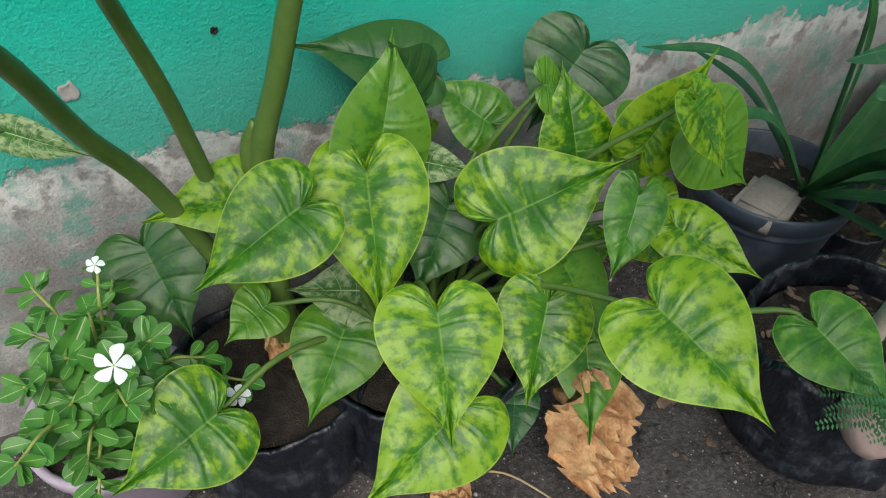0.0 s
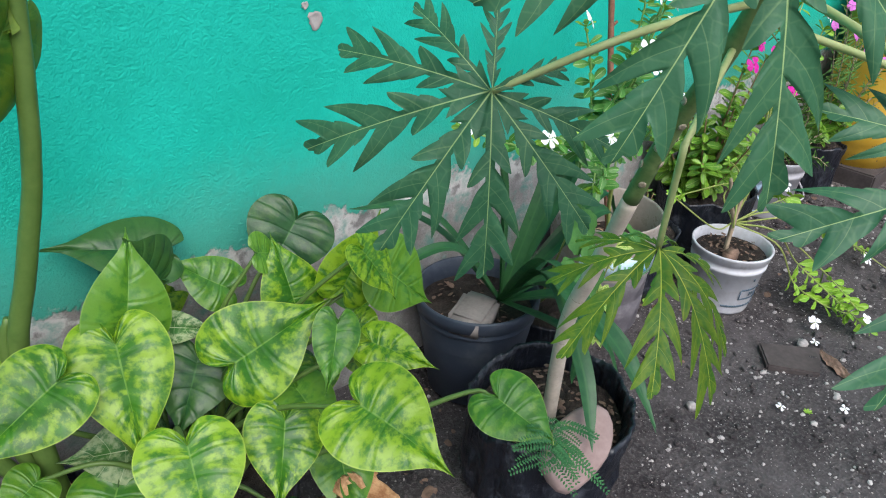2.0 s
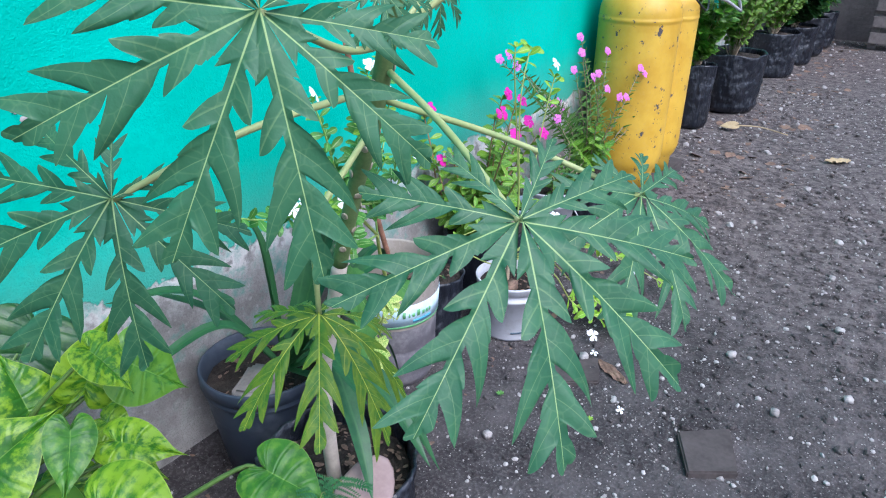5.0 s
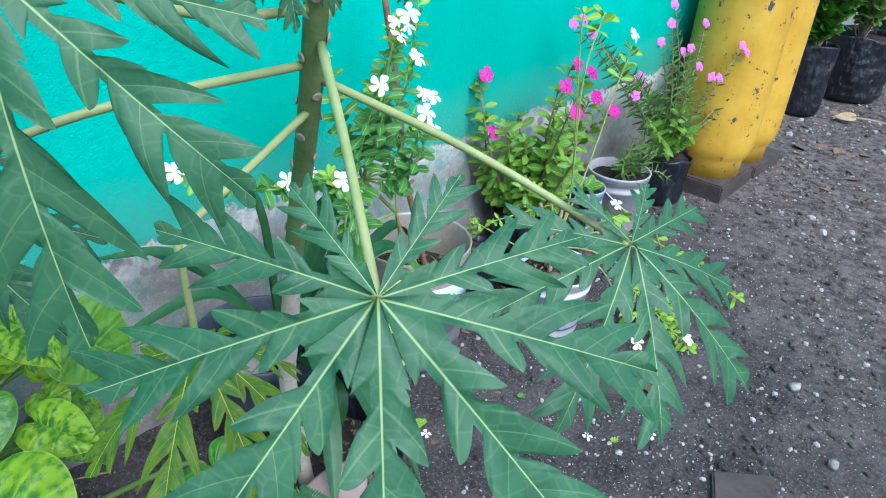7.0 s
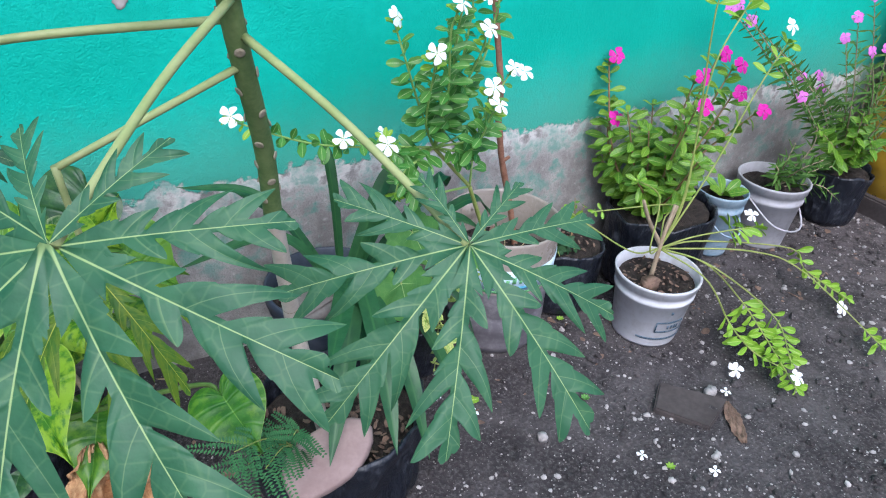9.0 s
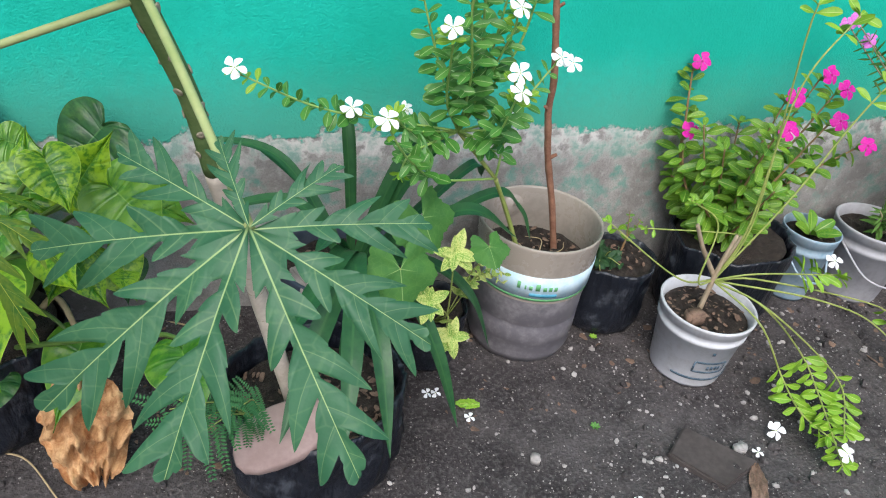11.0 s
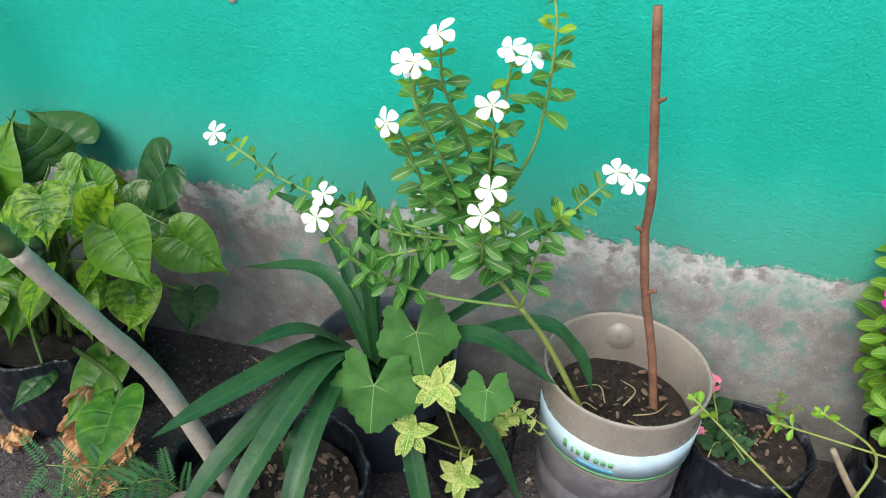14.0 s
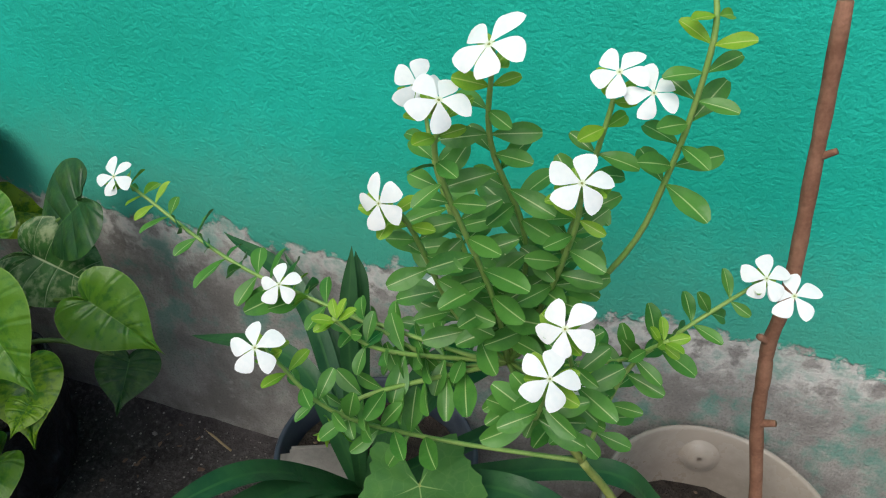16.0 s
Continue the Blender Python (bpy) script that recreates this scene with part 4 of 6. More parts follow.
def stone_slab():
    bm = bmesh.new()
    ring = [(0.080 * math.cos(a) * (1 + 0.10 * math.sin(2 * a + 0.6) + 0.06 * math.cos(3 * a)), 0.056 * math.sin(a) * (1 + 0.12 * math.cos(2 * a))) for a in (k * math.pi / 10 for k in range(20))]
    rows = []
    for z, k in ((-0.018, 0.86), (-0.014, 0.95), (-0.004, 1.0), (0.008, 0.99), (0.015, 0.955), (0.0185, 0.89), (0.0200, 0.60), (0.0205, 0.25)):
        rows.append([bm.verts.new((x * k, y * k, z + 0.004 * noise.noise(Vector((x * 40, y * 40, z * 30))))) for x, y in ring])
    for low, top in zip(rows, rows[1:]):
        for k in range(20):
            bm.faces.new((low[k], low[(k + 1) % 20], top[(k + 1) % 20], top[k]))
    bm.faces.new(rows[0][::-1]), bm.faces.new(rows[-1])
    me = bpy.data.meshes.new("stone_slab")
    bm.to_mesh(me), bm.free()
    me.materials.append(M_STONE)
    me.polygons.foreach_set("use_smooth", np.full(len(me.polygons), True))
    ob = new("stone_slab", me)
    ob.matrix_basis = pose(-0.352, -0.55, 0.212, 26, -17, 4)
    tagged(ob, "pinkish stone slab lying in the papaya's bag", "stone")


stone_slab()


def mimosa(at, aims, seed):
    rnd = random.Random(seed)
    plant = thing("mimosa_seedling", at, "small feathery seedling in the papaya's bag", "plant")
    b = Build()
    for aim in aims:
        line = spline([at, vec(at).lerp(vec(aim), 0.5) + Vector((0, 0, 0.03)), aim], 40)
        part("stem", tube_mesh("stem", line[::8], 0.0016, 0.0008, M_STEM, 10, 5), plant)
        for i in range(8, 41, 8):
            d = (line[min(40, i + 1)] - line[i - 1]).normalized()
            for sign in (-1, 1):
                s = d.cross(Vector((0, -0.3, 1))).normalized() * sign
                axis = (s + d * 0.8 + Vector((0, 0, rnd.uniform(-0.5, 0.0)))).normalized()
                ln = rnd.uniform(0.045, 0.065)
                for q in range(12):
                    p = line[i] + axis * ln * (q + 1) / 12 + Vector((0, 0, -0.012 * (q / 12) ** 2))
                    w = axis.cross(Vector((0, -0.4, 1))).normalized()
                    for g in (-1, 1):
                        tip = p + (w * g + axis * 0.35) * 0.0098 * (1 - 0.5 * (q / 12) ** 2)
                        b.add([p, p.lerp(tip, 0.5) + axis * 0.0020, tip, p.lerp(tip, 0.5) - axis * 0.0020], [(0, 1, 2, 3)], [(0, 0), (0.5, 0.5), (0, 1), (-0.5, 0.5)])
    tagged(part("foliage", b.mesh("foliage", M_FERNY), plant), kind="stuff")


mimosa((-0.375, -0.50, 0.19), [(-0.503, -0.600, 0.360), (-0.466, -0.610, 0.315), (-0.407, -0.560, 0.306), (-0.483, -0.580, 0.302)], 5)


# ---- strap-leaved plant in a dark plastic pot ----
lily = thing("strap_leaf_plant", (-0.16, -0.145, 0), "lily with long arching strap leaves in a dark blue-grey plastic pot", "potted plant")
PC = (-0.183, -0.14, 0)
vessel("pot", PC, [(0.0040, 0.0000), (0.0929, 0.0000), (0.0991, 0.0047), (0.1195, 0.1395), (0.1266, 0.2031), (0.1319, 0.2062), (0.1328, 0.2131), (0.1292, 0.2178), (0.1328, 0.2232), (0.1372, 0.2263), (0.1381, 0.2519), (0.1345, 0.2565), (0.1301, 0.2534), (0.1274, 0.2015), (0.1221, 0.1550)], M_POT, lily)
soil_disc((PC[0], PC[1], 0.212), 0.124, lily, 2)
CROWN = (-0.180, -0.205, 0.255)


def strap(pts, w, seed=0, base=CROWN):
    line = spline([base, *pts], 22)
    v, uv, f = [], [], []
    for i, p in enumerate(line):
        t = i / 22
        d = (line[min(22, i + 1)] - line[max(0, i - 1)]).normalized()
        s = d.cross(Vector((0.05, -0.25, 1))).normalized()
        up = s.cross(d)
        ww = w * min(1, 0.6 + t * 2) * (1 if t < 0.6 else max(0.02, 1 - ((t - 0.6) / 0.4) ** 2.2))
        for c in (-1, -0.5, 0, 0.5, 1):
            v.append(p + s * c * ww + up * (abs(c) * ww * 0.28))
            uv.append((c, t))
    for i in range(22):
        for c in range(4):
            a = i * 5 + c
            f.append((a, a + 1, a + 6, a + 5))
    part("leaf", mesh("leaf", v, f, M_STRAP, uv), lily)


strap([(-0.215, -0.325, 0.400), (-0.288, -0.464, 0.425), (-0.349, -0.571, 0.428)], 0.0181)
strap([(-0.206, -0.335, 0.395), (-0.300, -0.500, 0.330), (-0.360, -0.585, 0.235)], 0.0181)
strap([(-0.200, -0.335, 0.392), (-0.240, -0.520, 0.360), (-0.269, -0.640, 0.272)], 0.0181)
strap([(-0.190, -0.330, 0.360), (-0.190, -0.500, 0.330), (-0.189, -0.609, 0.186)], 0.0172)
strap([(-0.222, -0.420, 0.309), (-0.241, -0.450, 0.224)], 0.0146)
strap([(-0.100, -0.320, 0.290), (-0.050, -0.390, 0.200), (-0.001, -0.446, 0.026)], 0.0163)
strap([(-0.060, -0.270, 0.320), (0.040, -0.300, 0.250), (0.110, -0.301, 0.090)], 0.0155)
strap([(0.002, -0.280, 0.436), (0.138, -0.270, 0.357)], 0.0163)
strap([(0.072, -0.230, 0.433), (0.156, -0.220, 0.391), (0.194, -0.225, 0.316)], 0.0138)
strap([(-0.235, -0.330, 0.430), (-0.285, -0.431, 0.478)], 0.0138)
strap([(-0.295, -0.100, 0.455), (-0.444, -0.030, 0.482)], 0.0129)
strap([(-0.256, -0.100, 0.395), (-0.356, -0.030, 0.470)], 0.0120)
strap([(-0.286, -0.150, 0.397), (-0.475, -0.100, 0.344)], 0.0138)
strap([(-0.083, -0.240, 0.501), (-0.015, -0.220, 0.559)], 0.0172)
strap([(-0.109, -0.220, 0.484), (-0.053, -0.200, 0.551)], 0.0155)
strap([(-0.185, -0.180, 0.528), (-0.198, -0.160, 0.598)], 0.0095)
strap([(-0.192, -0.200, 0.500), (-0.198, -0.170, 0.611)], 0.0103)
strap([(0.044, -0.180, 0.466), (0.107, -0.120, 0.413)], 0.0120)
rock("cement_lump", (-0.242, -0.190, 0.236), (0.115, 0.085, 0.045), M_BRICK, 2, None, "broken grey cement lump in the lily's pot", 0.4)

# ---- squash seedling and cream-edged plant ----
squash = thing("squash_vine", (-0.09, -0.24, 0.23), "young squash vine with broad lobed leaves", "plant")


def squash_leaf(c, tip, seed):
    c, tip = vec(c), vec(tip)
    rnd = random.Random(seed)
    v, uv, f = [(0, 0, 0)], [(0, 0)], []
    n = 60
    for ring in (0.35, 0.7, 1.0):
        for i in range(n + 1):
            a = -2.75 + 5.5 * i / n
            r = (0.82 + 0.08 * math.cos(5 * a) + 0.03 * math.sin(23 * a) + 0.06 * math.cos(a)) * (0.55 + 0.45 * min(1, (2.75 - abs(a)) / 0.5 + 0.35))
            v.append((math.sin(a) * r * ring, math.cos(a) * r * ring, -0.12 * ring * ring + 0.05 * math.cos(5 * a) * ring))
            uv.append((abs(math.sin(2.5 * a)) * 0.9 * ring, ring))
    for i in range(n):
        f.append((0, 1 + i + 1, 1 + i))
        for k in range(2):
            a = 1 + k * (n + 1) + i
            f.append((a, a + 1, a + n + 2, a + n + 1))
    part("leaf", mesh("leaf", v, f, M_SQUASH, uv), squash, "", turn_to(c, tip - c, (0.05, -0.7, 0.7), (tip - c).length / 0.95))
    part("petiole", tube_mesh("petiole", [(-0.09, -0.24, 0.23), c + Vector((0, 0.03, -0.03)), c], 0.0025, 0.002, M_STEM, 10, 6), squash)


squash_leaf((-0.077, -0.308, 0.446), (-0.055, -0.340, 0.390), 1)
squash_leaf((-0.126, -0.364, 0.378), (-0.123, -0.400, 0.312), 2)
squash_leaf((0.041, -0.354, 0.403), (0.046, -0.390, 0.380), 3)

cream = thing("cream_edged_plant", (0.0, -0.27, 0), "small plant with cream-edged leaves in a black grow bag", "potted plant")
bag((0.0, -0.20, 0), 0.075, 0.15, cream, 21)
for tip, seed in (((-0.029, -0.366, 0.405), 1), ((-0.068, -0.370, 0.302), 2), ((0.005, -0.330, 0.166), 3)):
    rnd = random.Random(seed)
    tip = vec(tip)
    part("stem", tube_mesh("stem", [(0.0, -0.22, 0.11), (0.0, -0.30, 0.2), tip], 0.0022, 0.0015, M_STEM, 10, 6), cream)
    for ring, up, n, size in ((1, 0.25, 5, 0.042), (0.8, 0.9, 4, 0.034)):
        for q in range(n):
            a = q * 6.28 / n + rnd.random() + ring
            out = Vector((math.cos(a), -0.5 * up + 0.5 * math.sin(a), up * 0.4 + 0.8 * math.sin(a)))
            part("leaf", VARIEGATED, cream, "", turn_to(tip, out, (0, -0.8, 0.6), size * rnd.uniform(0.85, 1.15)))
for seed, end in ((5, (0.096, -0.280, 0.293)), (6, (0.135, -0.280, 0.268)), (7, (0.000, -0.300, 0.055)), (8, (0.126, -0.280, 0.249))):
    leafy_stem(cream, [(0.02, -0.24, 0.13), vec(end).lerp(Vector((0.02, -0.27, 0.3)), 0.5), end], 0.0015, 0.001, VARIEGATED, None, 0.022, 0.4, 0.016, seed=seed)

# ---- white periwinkle in a cut-off water jug, with a stick ----
jug = thing("periwinkle_in_jug", (0.245, -0.165, 0), "tall white periwinkle in a cut-off cloudy plastic water jug", "potted plant")
JC = (0.245, -0.163, 0)
vessel("jug", JC, [(0.004, 0.0), (0.100, 0.0), (0.116, 0.006), (0.124, 0.03), (0.122, 0.06), (0.126, 0.066), (0.126, 0.108), (0.122, 0.114), (0.126, 0.122), (0.127, 0.17), (0.130, 0.19)], M_JUG_LOW, jug, label="soil-filled grey lower wall")
vessel("jug", JC, [(0.130, 0.19), (0.133, 0.25), (0.136, 0.322), (0.137, 0.329), (0.134, 0.331), (0.131, 0.325), (0.128, 0.25), (0.125, 0.2)], M_JUG, jug, label="cloudy tan upper wall")
band(JC, 0.1318, 0.1342, 0.205, 0.262, -168, -12, M_LABEL, "label", jug, "white and pale blue paper band")
band(JC, 0.1310, 0.1318, 0.198, 0.2045, -168, -12, M_LABEL_GREEN, "label_edge", jug, "green lower edge of the band")
for a, w in ((-128, 4), (-121, 2), (-117, 4), (-111, 5), (-104, 4), (-99, 4), (-94, 4)):
    band(JC, 0.1331, 0.1337, 0.228, 0.245 if w == 5 or a == -128 else 0.238, a, a + w * 0.8, M_LABEL_GREEN, "print_bar", jug, "", 3, 0.0022)
band(JC, 0.1322, 0.1325, 0.211, 0.219, -116, -90, M_LABEL_BLUE, "print_bar", jug, "", 6, 0.0022)
soil_disc((JC[0], JC[1], 0.225), 0.126, jug, 8, lumpy=0.018)
v, f = lathe([(0.003, 0.004), (0.014, 0.004), (0.019, 0.0), (0.026, -0.003)], 18)
part("moulded_dimple", mesh("moulded_dimple", v, f, M_JUG, [(0.5, 0.5)] * len(v)), jug, "", turn_to((0.235, -0.042, 0.285), (0, 0.2, 1), (0, -1, 0.1)))
JR = (0.20, -0.215, 0.225)
FORK = (0.069, -0.270, 0.495)
part("stem", tube_mesh("stem", [JR, (0.120, -0.240, 0.399), FORK], 0.0052, 0.004, M_STEM, 16, 8, 0.06), jug)
VIEW = Vector((0.05, -0.85, 0.5))


def white(tip, via, seed, start=0.3, n=1, r=0.0182, blossom=True, size=0.038, root=None, face=None):
    tip = vec(tip)
    pts = [root or FORK, *[vec(p) for p in via], tip - Vector((0, -0.012, 0.012))]
    leafy_stem(jug, pts, 0.0025, 0.0015, VINCA_LEAF, VINCA_YOUNG, size, start, 0.018 if start < 0.5 else 0.016, stem_mat=M_STEM_GREEN, seed=seed)
    if blossom:
        rnd = random.Random(seed)
        for k in range(n):
            off = Vector((0.022 * k, -0.004 * k, -0.008 * k))
            look_to = vec(face) if face else VIEW + Vector((rnd.uniform(-0.6, 0.6), 0, rnd.uniform(0.05, 0.75)))
            flower(jug, tip + off, look_to, r * rnd.uniform(0.93, 1.07), M_WHITE, M_STEM, seed + k)


HUB = (-0.013, -0.260, 0.589)
part("stem", tube_mesh("stem", [FORK, HUB], 0.004, 0.0036, M_STEM, 6, 7), jug)
white((-0.033, -0.387, 0.914), [(-0.009, -0.300, 0.741), (-0.033, -0.350, 0.842)], 1, 0.15, root=HUB, r=0.0195)
white((-0.055, -0.392, 0.884), [(-0.027, -0.320, 0.710), (-0.059, -0.370, 0.832)], 2, 0.2, 1, root=HUB)
white((0.030, -0.298, 0.878), [(0.014, -0.280, 0.718), (0.028, -0.290, 0.836)], 3, 0.2, 2, root=HUB)
white((-0.090, -0.385, 0.811), [(-0.055, -0.300, 0.664), (-0.078, -0.360, 0.782)], 4, 0.2, root=HUB, face=(-0.3, -0.9, 0.3))
white((0.022, -0.358, 0.833), [(0.012, -0.300, 0.705), (0.023, -0.340, 0.793)], 5, 0.2, root=HUB)
white((0.026, -0.401, 0.720), [(0.018, -0.340, 0.614)], 6, 0.2, root=HUB, r=0.0195)
white((0.029, -0.377, 0.741), [(0.044, -0.320, 0.628)], 7, 0.25, root=HUB, r=0.0195)
white((0.046, -0.328, 0.647), [(0.051, -0.300, 0.568)], 8, 0.3, root=HUB, r=0.014)
white((-0.097, -0.218, 0.615), [(-0.087, -0.240, 0.577)], 9, 0.3, root=HUB, r=0.014)
white((0.169, -0.239, 0.715), [(0.087, -0.250, 0.598), (0.125, -0.240, 0.653)], 10, 0.15, 2)
white((-0.177, -0.399, 0.682), [(-0.057, -0.310, 0.524), (-0.133, -0.370, 0.600)], 11, 0.45)
white((-0.210, -0.301, 0.656), [(-0.066, -0.280, 0.589), (-0.128, -0.290, 0.622)], 12, 0.4, root=HUB)
white((-0.381, -0.268, 0.708), [(-0.066, -0.280, 0.608), (-0.246, -0.280, 0.643)], 13, 0.5, root=HUB, size=0.040)
white((0.070, -0.300, 0.948), [(0.056, -0.280, 0.730), (0.073, -0.290, 0.811), (0.077, -0.300, 0.899)], 14, 0.64, root=HUB, blossom=False, size=0.040)
white((-0.102, -0.273, 0.840), [(-0.055, -0.265, 0.690), (-0.085, -0.270, 0.770)], 15, 0.3, root=HUB)
white((-0.150, -0.340, 0.670), [(-0.113, -0.310, 0.618)], 34, 0.25, blossom=False, root=HUB)
white((0.110, -0.280, 0.671), [(0.072, -0.250, 0.607)], 35, 0.25, blossom=False, root=HUB)
white((-0.142, -0.370, 0.576), [(-0.117, -0.340, 0.593)], 37, 0.25, blossom=False, root=HUB)
stick = thing("support_stick", (0.312, -0.142, 0.20), "knotty red-brown branch stuck upright in the jug", "stick")
STICK_LINE = [(0.312, -0.142, 0.20), (0.285, -0.130, 0.33), (0.252, -0.122, 0.45), (0.238, -0.12, 0.52), (0.231, -0.118, 0.56), (0.228, -0.118, 0.63), (0.208, -0.108, 0.76), (0.187, -0.10, 0.888)]
part("branch", tube_mesh("branch", STICK_LINE, 0.0075, 0.0066, M_STICK, 40, 10, 0.09), stick)
for a, b2, r in (((0.252, -0.122, 0.45), (0.266, -0.130, 0.463), 0.0052), ((0.231, -0.118, 0.56), (0.217, -0.126, 0.571), 0.0048), ((0.208, -0.108, 0.76), (0.220, -0.114, 0.772), 0.0042)):
    part("knot", tube_mesh("knot", [a, b2], r, r * 0.7, M_STICK, 5, 8, 0.1), stick)
roots = thing("dry_root_bits", (0.25, -0.2, 0.235), "dry rootlets lying on the soil in the jug", "roots")
for i in range(6):
    a = i * 1.1
    part("rootlet", tube_mesh("rootlet", [(0.24 + 0.03 * math.cos(a), -0.19 + 0.02 * math.sin(a), 0.243), (0.245 + 0.06 * math.cos(a), -0.18 + 0.05 * math.sin(a), 0.248), (0.25 + 0.09 * math.cos(a + 0.5), -0.175 + 0.07 * math.sin(a + 0.5), 0.238)], 0.0014, 0.0007, M_STRAW, 8, 5), roots)

# ---- miniature rose in a bag ----
rose = thing("miniature_rose", (0.475, -0.15, 0), "small pink miniature rose in a black grow bag", "potted plant")
bag((0.475, -0.145, 0), 0.098, 0.195, rose, 31, 0.9)
for k, (tip, seed) in enumerate((((0.398, -0.099, 0.268), 1), ((0.388, -0.160, 0.211), 2))):
    leafy_stem(rose, [(0.44, -0.14, 0.15), vec(tip).lerp(Vector((0.43, -0.14, 0.18)), 0.5), tip], 0.002, 0.0015, ROSE_LEAF, None, 0.034, 0.2, 0.017, seed=seed)
    for ring, n in ((1.0, 6), (0.7, 5)):
        flower(rose, vec(tip) + Vector((0, -0.004, 0.006 * (1 - ring))), (0.1 * ring, -0.8, 0.6), (0.017 if k == 0 else 0.009) * ring, M_ROSE, M_PINK, seed + n, n)
for i in range(7):
    a = i * 0.9
    leafy_stem(rose, [(0.45, -0.14, 0.17), (0.42 + 0.035 * math.cos(a), -0.15 + 0.03 * math.sin(a), 0.205), (0.415 + 0.07 * math.cos(a), -0.16 + 0.05 * math.sin(a), 0.20)], 0.0014, 0.001, ROSE_LEAF, None, 0.034, 0.3, 0.018, seed=i + 60, tuft=False)
for i, (x, z) in enumerate(((0.50, 0.30), (0.54, 0.27), (0.52, 0.25))):
    leafy_stem(rose, [(0.50, -0.13, 0.17), (0.51, -0.125, 0.22), (x, -0.12, z)], 0.0018, 0.001, SHRUB, None, 0.02, 0.6, 0.02, M_STEM_RED, seed=i + 80, tuft=False)

# ---- magenta periwinkle in a big bag ----
pink = thing("magenta_periwinkle", (0.80, -0.12, 0), "bushy magenta periwinkle with broad leaves in a black grow bag", "potted plant")
bag((0.80, -0.15, 0), 0.148, 0.235, pink, 41, 0.85)
PR = (0.76, -0.14, 0.19)


def magenta(tip, via, seed, blossom=True, size=0.056, face=None):
    tip = vec(tip)
    leafy_stem(pink, [PR, *via, tip - Vector((0, -0.015, 0.015))], 0.004, 0.002, VINCA_PINK, VINCA_PINK, size, 0.22, 0.021, M_STEM_RED, seed, 0.9, taper=0.3)
    if blossom:
        rnd = random.Random(seed)
        flower(pink, tip + Vector((0, -0.01, 0.004)), face or (rnd.uniform(-0.4, 0.1), -0.8, 0.55), 0.022, M_PINK, M_PINK, seed)


magenta((0.633, -0.025, 0.627), [(0.66, -0.06, 0.36), (0.635, -0.04, 0.5)], 1)
magenta((0.617, -0.082, 0.487), [(0.66, -0.09, 0.34)], 2)
magenta((0.680, -0.285, 0.582), [(0.72, -0.2, 0.38)], 3)
magenta((0.756, -0.200, 0.616), [(0.74, -0.17, 0.4)], 4)
magenta((0.868, -0.160, 0.648), [(0.78, -0.15, 0.4)], 5)
magenta((0.884, -0.200, 0.631), [(0.8, -0.17, 0.4)], 6)
magenta((0.858, -0.240, 0.577), [(0.8, -0.2, 0.4)], 7)
magenta((0.972, -0.240, 0.514), [(0.84, -0.19, 0.38)], 8)
for i in range(16):
    a = i * 2.4
    r = 0.04 + 0.012 * i * 0.8
    magenta((0.75 + r * math.cos(a), -0.16 + 0.75 * r * math.sin(a), 0.33 + 0.013 * ((i * 7) % 16)), [(0.755 + 0.4 * r * math.cos(a), -0.15 + 0.3 * r * math.sin(a), 0.28)], 20 + i, False, 0.058)

# ---- white bucket with trailing stems ----
BKC = (0.610, -0.345, 0)


def bucket(name, at, r, h, mat, label, soil=0.8, marks=False, handle=False):
    b = thing(name, at, label, "bucket plant" if marks else "bucket", "plastic buckets along the wall")
    k = r / 0.12
    vessel("bucket", at, [(0.003, 0.004), (0.085 * k, 0.004), (0.089 * k, 0.0), (0.092 * k, 0.008), (0.108 * k, h * 0.72), (0.112 * k, h * 0.725), (0.113 * k, h * 0.775), (0.1105 * k, h * 0.785), (0.112 * k, h * 0.87), (0.116 * k, h * 0.875), (0.117 * k, h * 0.95), (0.119 * k, h * 0.96), (0.120 * k, h * 0.99), (0.117 * k, h), (0.112 * k, h * 0.985), (0.108 * k, h * 0.8), (0.104 * k, h * 0.6)], mat, b)
    soil_disc((at[0], at[1], h * soil), 0.106 * k, b, 5)
    if handle:
        part("handle", tube_mesh("handle", [(at[0] - r, at[1], h * 0.8), (at[0] - r * 0.7, at[1] - r * 0.9, h * 0.5), (at[0] + r * 0.3, at[1] - r * 1.08, h * 0.42), (at[0] + r, at[1], h * 0.8)], 0.003, 0.003, mat, 16, 7), b)
    return b


tub = bucket("trailing_plant_bucket", BKC, 0.108, 0.188, M_BUCKET, "weathered white bucket holding a trailing white-flowered plant", 0.84, True)
def bkr(z):
    return (0.092 + 0.016 * z / 0.137) * 0.108 / 0.12 + 0.0006
for z, a0, a1 in ((0.085, -122, -78), (0.055, -122, -78)):
    band(BKC, bkr(z), bkr(z + 0.005), z, z + 0.005, a0, a1, M_PRINT, "print_bar", tub, "", 10, 0.001)
for a in (-124, -78):
    band(BKC, bkr(0.056), bkr(0.088), 0.056, 0.088, a, a + 2.4, M_PRINT, "print_bar", tub, "", 3, 0.001)
for a in (-105, -99, -93, -88):
    band(BKC, bkr(0.066), bkr(0.077), 0.066, 0.077, a, a + 3.6, M_PRINT, "print_bar", tub, "", 3, 0.001)
band(BKC, bkr(0.030), bkr(0.036), 0.030, 0.036, -150, -30, M_PRINT, "print_bar", tub, "", 22, 0.001)
band(BKC, bkr(0.114), bkr(0.122), 0.114, 0.122, -106, -102, M_PRINT, "print_bar", tub, "", 3, 0.001)
TR = (0.60, -0.335, 0.155)
